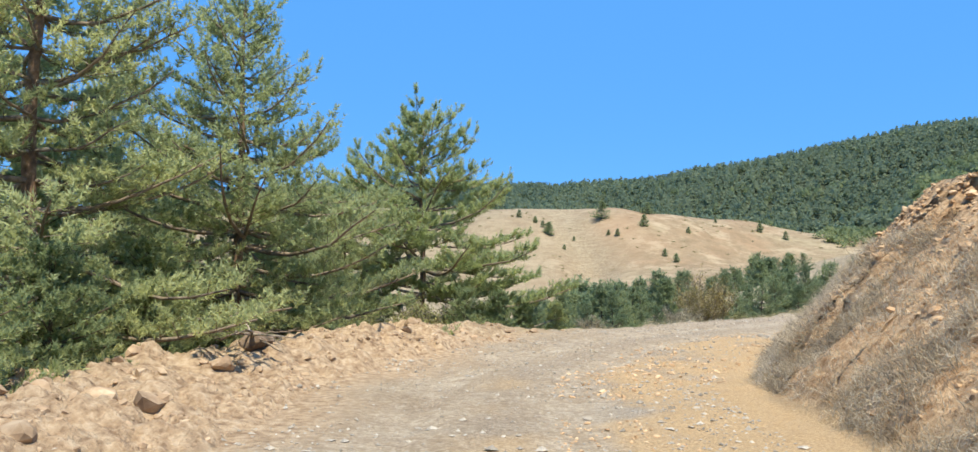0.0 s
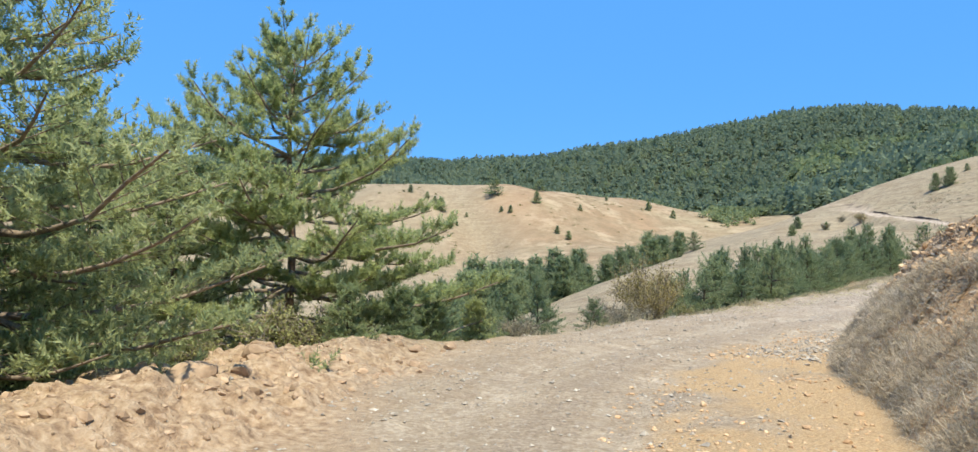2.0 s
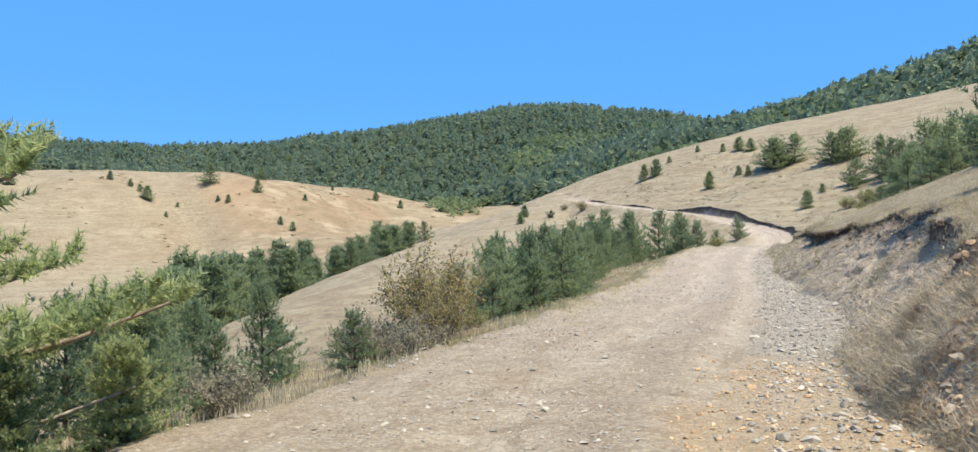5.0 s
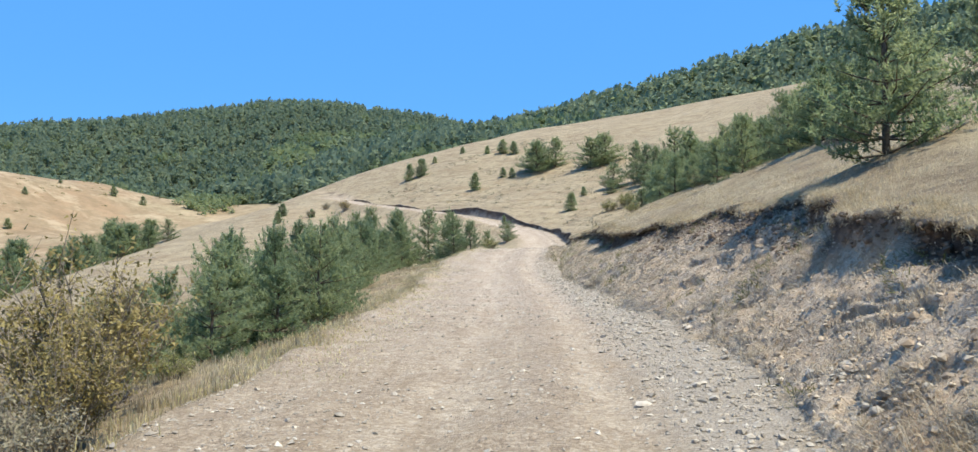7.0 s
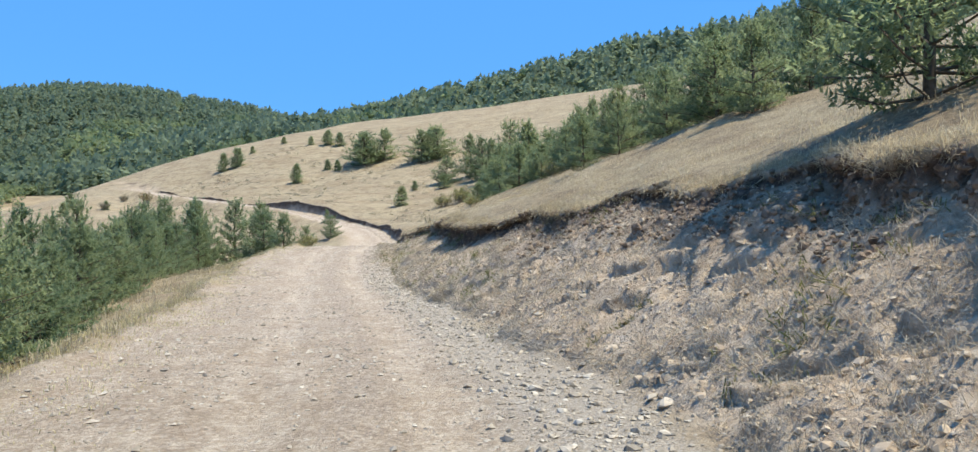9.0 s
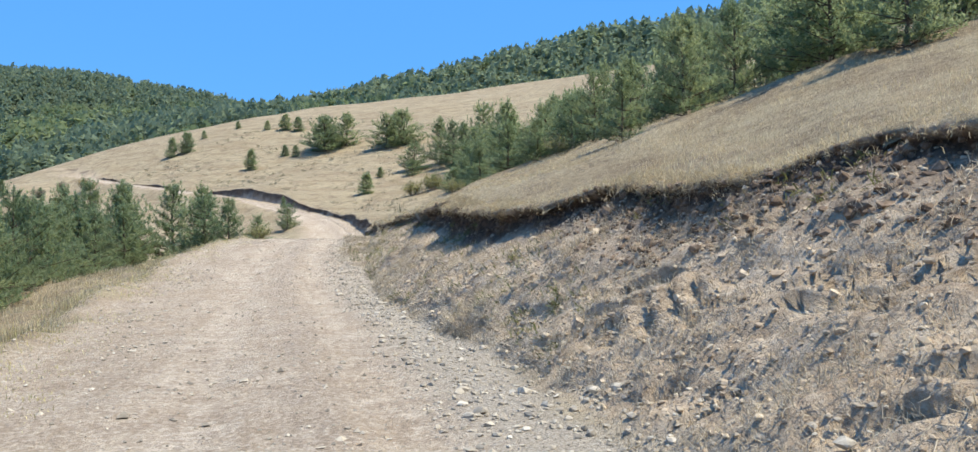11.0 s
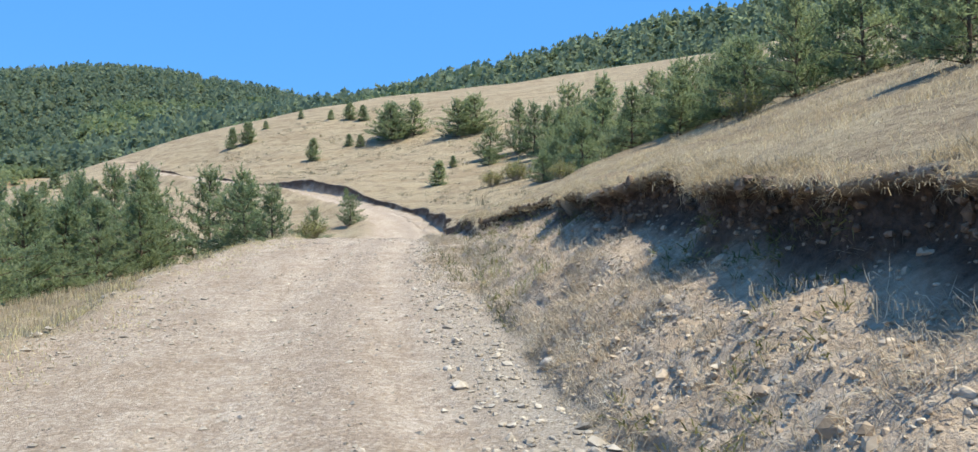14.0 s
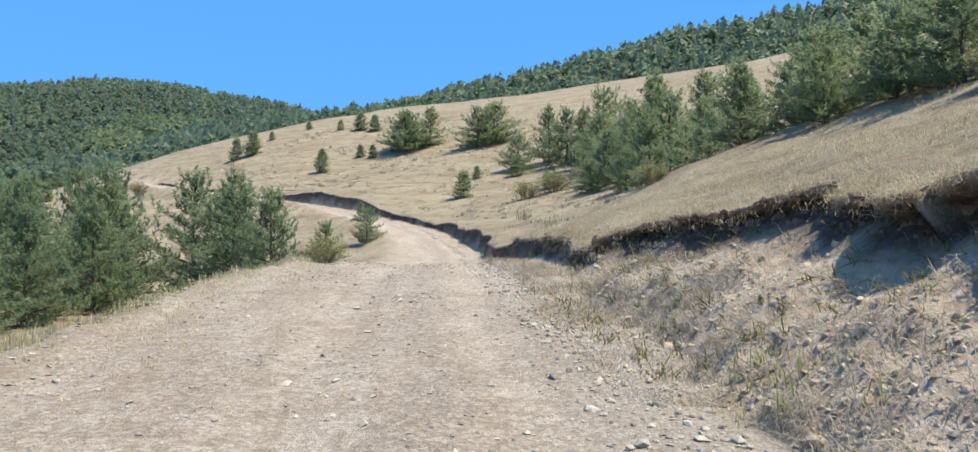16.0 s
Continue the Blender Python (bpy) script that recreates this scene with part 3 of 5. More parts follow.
def build_cut_bank():
    """The crumbling face of the cut, from the loose foot to the overhanging turf."""
    us = np.concatenate([np.arange(BANK_FROM, 74, 0.075), np.arange(74, BANK_TO, 0.3)])
    p, r = road_frame(us)
    ss = np.arange(0.6, 8.0, 0.05)
    gx, gy = p[:, :1] + r[:, :1] * ss, p[:, 1:] + r[:, 1:] * ss
    got = [a.reshape(gx.shape) for a in ground(gx.ravel(), gy.ravel())]
    z, depth, d = got[0], got[7], got[8]
    m = 66
    S, Z, A, B = (np.zeros((len(us), m)) for _ in range(4))
    for k in range(len(us)):
        inside = np.nonzero((depth[k] > 0.03) & (d[k] > 0))[0]
        far = us[k] > 60
        foot = ss[np.argmax(d[k] > (-1.2 if far else -0.3))]
        lip = ss[min(inside[-1] + 1, len(ss) - 1)] if len(inside) else foot + 1.0
        s = np.arange(foot, min(lip + (1.5 if far else 0.55), 7.95), 0.02)
        h = np.interp(s, ss, z[k])
        arc = np.concatenate([[0], np.cumsum(np.hypot(np.diff(s), np.diff(h)))])
        q = np.linspace(0, arc[-1], m)
        S[k], Z[k], A[k] = np.interp(q, arc, s), np.interp(q, arc, h), q
        B[k] = np.interp(lip, s, arc) - q
    U = np.repeat(us[:, None], m, 1)
    ds, dz = np.gradient(S, axis=1), np.gradient(Z, axis=1)
    ln = np.hypot(ds, dz) + 1e-9
    ns, nz = -dz / ln, ds / ln
    t = np.linspace(0, 1, m)[None]
    window = smooth(0.0, 0.14, t) * smooth(1.0, 0.9, t)
    near = smooth(80, 70, U)
    # fine crumbling soil, ledges that jut out over small hollows, and slanting runnels
    lumps = 0.030 * fbm(U + 0.5 * A, A, 0.42, 4, 81, 0.7) + 0.022 * np.abs(fbm(U, A, 0.2, 2, 83, 0.7))
    ledge = (A * 1.15 + 0.35 * U + 0.85 * fbm(U, A, 1.3, 3, 82)) / 0.55
    ledge = ledge - np.floor(ledge)
    hollow = smooth(0.35, 0.92, ledge) * smooth(1.0, 0.95, ledge) * smooth(-0.1, 0.45, vnoise(U + 0.6 * A, A, 0.7, 84)) * smooth(0.25, 0.5, A)
    pit = 0.7 * smooth(0.25, 0.62, vnoise(U + 0.25 * A, 0.5 * A, 0.46, 89)) * smooth(0.35, 0.7, A) * smooth(0.2, 0.5, B) * smooth(18, 24, U)
    calm = smooth(44, 49, U)
    lumps = lumps - 0.08 * pit * (1 - 0.8 * calm)
    lumps = (lumps - 0.13 * (1 - 0.7 * calm) * hollow * (0.25 + 0.75 * smooth(22, 28, U))) * (0.7 + 0.3 * smooth(22, 28, U))
    under = smooth(0.03, 0.14, B) * smooth(0.75, 0.3, B) * (0.02 + 0.26 * smooth(0.0, 0.7, vnoise(U, 0 * U, 1.6, 85))) * smooth(22, 28, U) * (0.45 + 0.55 * near)
    brow = 0.06 * smooth(-0.25, -0.05, B) * smooth(0.10, 0.0, B) * (0.4 + vnoise(U, B, 0.5, 86)) * smooth(22, 28, U)
    wall = smooth(42, 48, U) * smooth(70, 65, U)
    under = under * (1 - 0.6 * wall) + 0.27 * wall * smooth(0.02, 0.12, B) * smooth(1.35, 0.85, B)
    lumps = lumps * (0.35 + 0.65 * smooth(-0.05, 0.3, B)) * (1 - 0.85 * wall * smooth(1.4, 0.9, B))
    push = window * (0.035 + lumps) - 0.07 * (1 - window)
    S, Z = S + ns * push + window * (under - brow), Z + nz * push
    x, y = p[:, :1] + r[:, :1] * S, p[:, 1:] + r[:, 1:] * S
    v = np.stack([x, y, Z], -1).reshape(-1, 3)
    i = (np.arange(len(us) - 1)[:, None] * m + np.arange(m - 1)[None]).ravel()
    me = mesh_of("cut_bank", v, np.stack([i + m, i + m + 1, i + 1, i], 1), GROUND, True)
    _, road, _, red, berm, *_ = ground(x, y)
    bare = smooth(-0.06, 0.05, B + 0.06 * vnoise(U, A, 0.3, 87)).ravel() * (1 - road)
    # topsoil band; its widening along the wall paints in the overhang's shade
    humus_shade = (smooth(0.02, 0.08, B) * smooth(0.72 + 0.7 * (1 - near) + 0.4 * wall, 0.2 + 0.2 * wall, B + 0.28 * vnoise(U, A, 0.6, 88)) * smooth(22, 27, U)).ravel()
    brown = 0.62 * smooth(32, 37, U) * smooth(50, 45, U) * smooth(0.02, 0.1, B) * smooth(1.5, 0.7, B + 0.5 * vnoise(U + 0.4 * A, A, 0.7, 90)) * (0.55 + 0.45 * smooth(-0.4, 0.3, vnoise(U, A, 0.3, 91)))
    humus_shade = np.maximum(humus_shade, brown.ravel())
    covers(me, (road, bare, red, berm), (0 * road, 0 * road, 0 * road, humus_shade), U.ravel(), S.ravel())
    tagged(new("cut_bank", me), "crumbling earth bank cut into the slope under dry turf", "bank", kind="structure")
    normal = np.stack([r[:, :1] * ns, r[:, 1:] * ns, nz], -1).reshape(-1, 3)
    return v, normal, U.ravel(), A.ravel(), B.ravel()


def build_berm():
    """The pushed-up clay along the valley side of the first bend."""
    us, ss = np.arange(-3, 24, 0.05), np.arange(-5.0, -1.5, 0.045)
    p, r = road_frame(us)
    x, y = (p[:, :1] + r[:, :1] * ss).ravel(), (p[:, 1:] + r[:, 1:] * ss).ravel()
    z, cover, u, s = berm_top(x, y)
    n = len(ss)
    i = (np.arange(len(us) - 1)[:, None] * n + np.arange(n - 1)[None]).ravel()
    me = mesh_of("berm", np.stack([x, y, z], 1), np.stack([i + n, i + n + 1, i + 1, i], 1), GROUND, True)
    covers(me, cover, (0 * u, 0 * u, 0 * u, 0 * u), u, s)
    tagged(new("berm", me), "low berm of crumbled reddish clay beside the track", "bank", kind="structure")


def build_ground():
    ax, ay = axis(-8, 44, 0.19, 112, 0.95, -1500, 1900), axis(1.5, 58, 0.19, 190, 0.95, -1200, 2200)
    gx, gy = np.meshgrid(ax, ay)
    x, y = gx.ravel(), gy.ravel()
    z, road, bare, red, berm, u, s, depth, d = ground(x, y)
    nx, ny = len(ax), len(ay)
    i = (np.arange(ny - 1)[:, None] * nx + np.arange(nx - 1)[None]).ravel()
    quads = np.stack([i, i + 1, i + nx + 1, i + nx], 1)
    cut = (d > np.where(u > 60, 0.05, 0.45)) & (depth > np.where(u > 60, 0.06, 0.12)) & (u > BANK_FROM + 0.5) & (u < BANK_TO - 0.5) & (s < 7.4)
    quads = quads[~cut[quads].any(1)]
    q = d[quads]
    step = (q.min(1) <= 0.05) & (q.max(1) > 0.3) & (u[quads] > 60).all(1) & (u[quads] < BANK_TO - 1).all(1) & (s[quads].max(1) < 6)
    quads = quads[~step]
    me = mesh_of("ground", np.stack([x, y, z], 1), quads, GROUND, True)
    sand = smooth(215, 250, y + 0.2 * x) * smooth(175, 130, x + 12 * vnoise(x, y, 30, 60)) * smooth(420, 370, y)
    swale = np.exp(-((x - 29 - 0.05 * (y - 280) - 5 * np.sin(y / 19)) / (9 + 0.06 * (y - 250))) ** 2)
    red = np.maximum(red, smooth(230, 260, y) * np.exp(-((x - 46) / 15) ** 2 - ((y - 300) / 22) ** 2) * (0.8 + 0.5 * vnoise(x, y, 12, 62)))
    sand = sand * (1 - 0.85 * swale) * (0.45 + 0.55 * smooth(14, 34, x + 6 * vnoise(x, y, 14, 61)))
    track = (np.exp(-((s + 0.5) / 0.42) ** 2) + np.exp(-((s - 1.15) / 0.34) ** 2)) * 0.9
    humus_shade = smooth(0.75, 0.35, depth + 0.15 * vnoise(x, y, 0.5, 64)) * smooth(0.03, 0.12, depth) * smooth(22, 27, u)
    covers(me, (road, bare, red, berm), (wooded(x, y), sand, track, humus_shade), u, s)
    return tagged(new("ground", me), "dry grassy hillside with a rough gravel track cut into it", "ground", kind="structure")


def wooded(x, y):
    """Where the far slopes carry forest, 0 to 1."""
    e = 14 * vnoise(x, y, 45, 70)
    left = smooth(-6, 10, y - np.interp(x, [-400, 0, 60, 130, 150, 165, 190], [400, 398, 392, 372, 330, 250, 226]) + e * 0.6)
    right = smooth(-6, 10, (x - np.interp(y, [-300, 0, 60, 110, 150, 175, 200, 230], [230, 240, 262, 262, 245, 222, 200, 160])) + e * 0.5)
    return np.maximum(left * smooth(-500, -300, x), right)


build_ground()
BANK, BANK_N, BANK_U, BANK_A, BANK_B = build_cut_bank()
build_berm()


# ---- trees ----
def tube(points, radii, sides):
    """A tapered tube along points."""
    p = np.asarray(points, float)
    t = np.gradient(p, axis=0)
    t /= np.linalg.norm(t, axis=1)[:, None] + 1e-9
    ref = np.where(np.abs(t[:, 2:3]) < 0.9, np.array([[0, 0, 1.0]]), np.array([[1.0, 0, 0]]))
    a = np.cross(t, ref)
    a /= np.linalg.norm(a, axis=1)[:, None]
    b = np.cross(t, a)
    ang = np.linspace(0, 2 * np.pi, sides, endpoint=False)
    ring = a[:, None] * np.cos(ang)[None, :, None] + b[:, None] * np.sin(ang)[None, :, None]
    v = (p[:, None] + ring * np.asarray(radii)[:, None, None]).reshape(-1, 3)
    i, k = np.meshgrid(np.arange(len(p) - 1), np.arange(sides), indexing="ij")
    k2 = (k + 1) % sides
    f = np.stack([i * sides + k, i * sides + k2, (i + 1) * sides + k2, (i + 1) * sides + k], -1).reshape(-1, 4)
    return v, f


def brushes(rng, pos, axis_dir, length, count, needle, width):
    """Bottle brushes: needles all round short shoots, swept towards the tip, in one pair of arrays."""
    n = len(pos)
    length = np.repeat(length * rng.uniform(0.6, 1.25, n), count)[:, None]
    pos, ax = np.repeat(pos, count, 0), np.repeat(axis_dir, count, 0)
    ax = ax / (np.linalg.norm(ax, axis=1)[:, None] + 1e-9)
    rad = rng.normal(size=(n * count, 3))
    rad -= ax * (rad * ax).sum(1)[:, None]
    rad /= np.linalg.norm(rad, axis=1)[:, None] + 1e-9
    along_it = rng.random((n * count, 1))
    root = pos + ax * along_it * length
    lean = np.clip(rng.uniform(0.25, 0.65, (n * count, 1)) + 0.3 * along_it ** 3, 0, 0.95)
    way = ax * lean + rad * np.sqrt(1 - lean ** 2)
    side = np.cross(way, np.array([0, 0, 1.0]) + rng.normal(size=(n * count, 3)) * 0.45)
    side /= np.linalg.norm(side, axis=1)[:, None] + 1e-9
    ln = needle * rng.uniform(0.75, 1.2, (n * count, 1))
    v = np.stack([root - side * width / 2, root + side * width / 2, root + way * ln], 1).reshape(-1, 3)
    return v, np.arange(len(v)).reshape(-1, 3)


def pine(name, seed, H, clear, spread, gap, limbs, count, needle, width, shoot=0.26, droop=0.0, lean=0.0, needles=None, label="", taper=0.6, dead=0.0,
         apart=False, twigs=0.36, sprays=4, bare=0.35, rise=0.55, fork=0.30):
    """A pine: trunk, whorls of limbs, side twigs in the outer part of each limb, and a spray of needle shoots on each twig."""
    rng = np.random.default_rng(seed)
    root = tagged(new(name), label, "pine tree")
    zt = np.linspace(-0.25, H, 12)
    bend = np.stack([lean * zt / H + 0.05 * np.sin(zt * 1.3 + seed), 0.04 * np.sin(zt * 0.9 + 2 * seed), zt], 1)
    stem = tube(bend, (0.012 * H + 0.02) * (1 - zt.clip(0) / H) ** 0.8 + 0.008, 9)
    wood, pos, axis_dir = [], [], []
    z = clear
    while z < H - 0.25:
        f = (z - clear) / (H - clear)
        centre = np.array([np.interp(z, zt, bend[:, 0]), np.interp(z, zt, bend[:, 1]), z])
        reach = spread * (0.85 + 0.15 * min(1, f / 0.15)) * max(0.07, 1 - f) ** taper
        k = max(3, int(round(limbs * (1 - 0.3 * f))))
        turn = rng.random() * 6.28
        for i in range(k):
            a = turn + 6.283 * i / k + rng.normal() * 0.25
            L = reach * rng.uniform(0.55, 1.15)
            elev = radians(-4 - droop + 40 * f ** 1.2 + rng.normal() * 8)
            u = np.linspace(0, 1, 7)
            out = L * u * math.cos(elev)
            up = L * (u * math.sin(elev) + 0.09 * u ** 2.6 - (0.05 + 0.004 * droop) * np.sin(u * 3.14)) + 0.02 * rng.normal(size=7)
            side = 0.07 * L * np.sin(u * 2.5 + rng.random() * 3)
            pts = centre + np.stack([out * math.cos(a) - side * math.sin(a), out * math.sin(a) + side * math.cos(a), up + rng.normal() * 0.05], 1)
            pts[0] = centre
            wood.append(tube(pts, (0.012 + 0.012 * L) * (1 - 0.8 * u), 5) if apart else tube(pts[::3], (0.010 + 0.011 * L) * (1 - 0.8 * u[::3]), 3))
            limb = [wood[-1]]
            if z < clear + dead and rng.random() < 0.6:
                if apart:
                    child("branch", mesh_of("branch", *limb[0], TWIG, True), root, "dead bare branch")
                continue
            n = max(2, int(L * (1 - bare) / twigs))
            for w in np.linspace(bare if L > 0.6 else 0.15, 1.0, n + 1):
                base = np.array([np.interp(w, u, pts[:, j]) for j in range(3)])
                d = np.array([np.interp(min(w + 0.1, 1), u, pts[:, j]) - np.interp(w - 0.1, u, pts[:, j]) for j in range(3)])
                d /= np.linalg.norm(d) + 1e-9
                flat = np.cross(d, [0, 0, 1.0])
                flat /= np.linalg.norm(flat) + 1e-9
                for sgn in (-1, 1) if w < 0.97 else (0,):
                    tl = (0.10 + fork * L * (1.15 - w) * rng.uniform(0.45, 1.1)) if sgn else 0.08
                    tw = d * 0.7 + flat * sgn * rng.uniform(0.5, 1.0) + np.array([0, 0, rng.uniform(-0.05, 0.4)])
                    tw /= np.linalg.norm(tw)
                    if tl > 0.25 and apart:
                        wood.append(tube(np.stack([base, base + tw * tl]), [0.009, 0.004], 3))
                        limb.append(wood[-1])
                    m = max(sprays - 1, int(round(sprays * (0.55 + tl / 0.55))))
                    for q in range(m):
                        g = (q + rng.uniform(0.3, 0.9)) / m
                        swing = (1 - g) * rng.choice([-1, 1]) * 0.9
                        pos.append(base + tw * tl * (0.25 + 0.75 * g) + rng.normal(size=3) * 0.02)
                        axis_dir.append(tw * 0.75 + np.cross(tw, [0, 0, 1.0]) * swing + np.array([0, 0, rise + rng.uniform(-0.4, 0.4)]) + rng.normal(size=3) * 0.22)
            if apart:
                branch = child("branch", mesh_of("branch", *limb[0], LIMB, True), root)
                if len(limb) > 1:
                    tagged(child("twig", mesh_of("twig", *merge(limb[1:]), LIMB, True), branch), kind="stuff")
        z += gap * rng.uniform(0.75, 1.2)
    top = bend[-1]
    for q in range(5):
        pos.append(top + np.array([0, 0, -0.45 + 0.09 * q]))
        axis_dir.append(np.array([rng.normal() * 0.3, rng.normal() * 0.3, 1.0]) if q < 4 else np.array([0, 0, 1.0]))
    child("trunk", mesh_of("trunk", *(stem if apart else merge([stem] + wood)), BARK if apart else DARK_BARK, True), root)
    v, f = brushes(rng, np.array(pos), np.array(axis_dir), shoot, count, needle, width)
    child("crown", mesh_of("crown", v, f, needles or NEEDLES), root, "green needle tufts")
    return root


def put(ob, x, y, turn=0.0, size=1.0, sink=0.04):
    m = pose(x, y, height(x, y) - sink, 0, 0, turn)
    return m @ Matrix.Diagonal((size, size, size, 1))


# mature pines beside the start of the road
LONE = pine("pine_tree", 11, 6.95, 0.75, 4.4, 0.45, 7, 42, 0.10, 0.019, 0.27, 2.0, needles=OPEN_NEEDLES, label="tall open pine with reddish bark and upturned green tips", taper=0.56, dead=0.4, apart=True, twigs=0.30, sprays=6, bare=0.36, fork=0.36)
LONE.matrix_basis = put(LONE, -1.95, 23.3, 40)
DENSE = pine("pine_tree", 23, 7.2, 0.25, 4.4, 0.40, 7, 24, 0.095, 0.025, 0.26, 6.0, lean=0.2, label="broad bushy pine with grey-green needles beside the track", taper=0.78, apart=True, twigs=0.3, sprays=4, bare=0.2, fork=0.34)
DENSE.matrix_basis = put(DENSE, -4.7, 14.9, 100)
TALL = pine("pine_tree", 37, 8.6, 0.3, 4.2, 0.44, 7, 24, 0.095, 0.025, 0.26, 5.0, label="tall dense pine with low sweeping branches", taper=0.78, apart=True, twigs=0.3, sprays=4, bare=0.2, fork=0.34)
TALL.matrix_basis = put(TALL, -6.2, 10.6, 75)
FILL = pine("pine_tree", 29, 7.4, 0.25, 3.3, 0.45, 7, 16, 0.11, 0.045, 0.28, 5.0, label="bushy pine standing behind the first row", taper=0.6, twigs=0.38, sprays=4, bare=0.25)
FILL.matrix_basis = put(FILL, -8.6, 13.6, 200)
for master, x, y, size, turn in ((FILL, -7.6, 18.4, 0.72, 260), (FILL, -4.7, 19.6, 0.56, 120), (FILL, -6.6, 23.0, 0.6, 30), (FILL, -3.6, 26.4, 0.42, 250), (FILL, -5.5, 21.3, 0.75, 75),
                                 (FILL, -5.4, 17.0, 0.5, 310), (FILL, -3.7, 20.8, 0.5, 20), (FILL, -8.6, 17.9, 0.95, 100), (FILL, -10.5, 17.5, 0.85, 150)):
    ob = copy_thing(master, put(master, x, y, turn, size))
    ob.scale = (size,) * 3
for ob in [o for o in scene.objects if o.name.startswith("pine_tree")]:
    tagged(ob, group="pines beside the track")

# young pines
YOUNGS = [pine("young_pine", 51 + k, 2.9, 0.05, 1.45 + 0.1 * k, 0.29, 6, 13, 0.105, 0.035, 0.24, -10.0, needles=YOUNG, taper=0.92 - 0.08 * k, twigs=0.25, sprays=3, bare=0.22, rise=0.65,
               label="bushy young pine, dark green down to the ground") for k in range(4)]
ROW = [(6.9, 31.8, 0.26), (9.4, 32.6, 0.5), (10.4, 34.2, 0.56), (11.2, 33.2, 0.6), (12.4, 35.2, 0.78), (13.2, 34.6, 0.65), (14.4, 37.0, 0.74), (15.4, 36.6, 0.7), (16.6, 39.0, 0.76),
       (18.0, 40.6, 0.84), (19.6, 43.0, 0.8), (18.0, 44.0, 0.92), (22.0, 46.0, 0.89), (23.6, 49.0, 0.95), (26.0, 51.2, 0.89), (28.4, 54.0, 0.87), (30.6, 56.5, 1.0), (15.6, 42.0, 0.84), (27.0, 57.0, 0.9), (12.0, 37.6, 0.66), (8.1, 37.0, 0.3),
       (10.0, 35.6, 0.6), (11.6, 36.4, 0.72), (13.4, 37.6, 0.8), (14.6, 39.6, 0.85), (16.4, 41.4, 0.86), (17.2, 42.6, 0.8), (19.0, 45.4, 0.95), (20.6, 44.6, 0.86), (21.4, 48.0, 0.98), (22.8, 47.6, 0.9), (24.8, 50.4, 0.95), (25.0, 53.4, 1.0), (27.2, 52.8, 0.9), (29.6, 55.4, 0.95), (28.8, 58.4, 1.05), (31.6, 58.8, 1.05)]
CREST_PINES = [(44.7, 76.5, 1.4), (45.7, 69.9, 1.45), (42.8, 63.6, 1.12), (44.6, 66.0, 1.3), (42.3, 61.2, 0.85), (51.1, 69.0, 0.83), (61.6, 77.2, 0.8), (67.5, 83.8, 0.5), (40.0, 66.0, 1.13), (37.5, 64.5, 0.87), (40.5, 72.5, 1.04), (35.2, 62.0, 1.05),
               (41.6, 68.4, 1.35), (43.2, 71.0, 1.45), (38.8, 68.3, 1.3), (36.5, 66.6, 1.15), (33.4, 60.6, 1.0), (34.2, 64.6, 1.1), (38.2, 70.6, 1.3), (32.2, 62.4, 1.0), (42.0, 74.6, 1.3)]
GROVE = [(92.6, 88.2, 1.3), (89.2, 86.0, 0.75), (95.5, 86.5, 1.7), (93.0, 83.0, 1.7), (96.5, 81.0, 1.9), (90.0, 79.5, 1.5), (87.5, 76.5, 1.6), (92.0, 76.0, 1.9), (84.5, 75.5, 1.3), (88.5, 72.5, 1.9),
         (80.6, 76.9, 0.5), (82.6, 73.4, 1.2), (78.2, 70.4, 1.4), (79.0, 67.4, 2.0), (74.5, 68.6, 1.3), (71.4, 68.1, 0.8), (71.8, 65.2, 1.6), (91.2, 68.8, 2.1), (68.4, 64.2, 0.85), (67.0, 61.0, 1.5), (85.0, 64.0, 1.9)]
SLOPE_PINES = [(36.6, 38.6, 0.69), (34.4, 36.1, 0.72), (37.6, 35.8, 0.78), (34.4, 32.9, 0.94), (32.8, 31.3, 0.9), (42.6, 37.4, 0.84),
               (45.7, 43.6, 0.86), (50.2, 46.5, 1.05), (54.6, 52.9, 0.86), (58.5, 54, 0.97), (62, 58, 0.9), (47.5, 41, 1.05), (52.6, 45, 1.12),
               (40.5, 33, 0.94), (36.5, 28, 1.06), (38.5, 24.5, 1.06), (56.8, 49.5, 1.05), (52, 49.6, 0.8), (48.2, 45.8, 0.76), (54, 50.2, 0.92),
               (57.2, 52, 0.96), (60.2, 56.2, 0.96), (44, 40, 0.76), (50, 43.4, 0.96), (63.5, 60.5, 1.04), (65.5, 58.5, 1.12), (59.5, 51.5, 1.04),
               (46.6, 39.6, 0.98), (49, 44.6, 0.92), (51.2, 47.6, 0.98), (53.4, 48, 1.04), (55.6, 51.2, 1.0), (45, 41.8, 0.84), (43.6, 38.4, 0.95), (41.6, 35.4, 0.96), (38.9, 34.4, 0.9), (36.2, 33.6, 0.95), (35.6, 30.4, 1.02), (39.4, 31, 1.05), (42.4, 34.6, 1.05)]
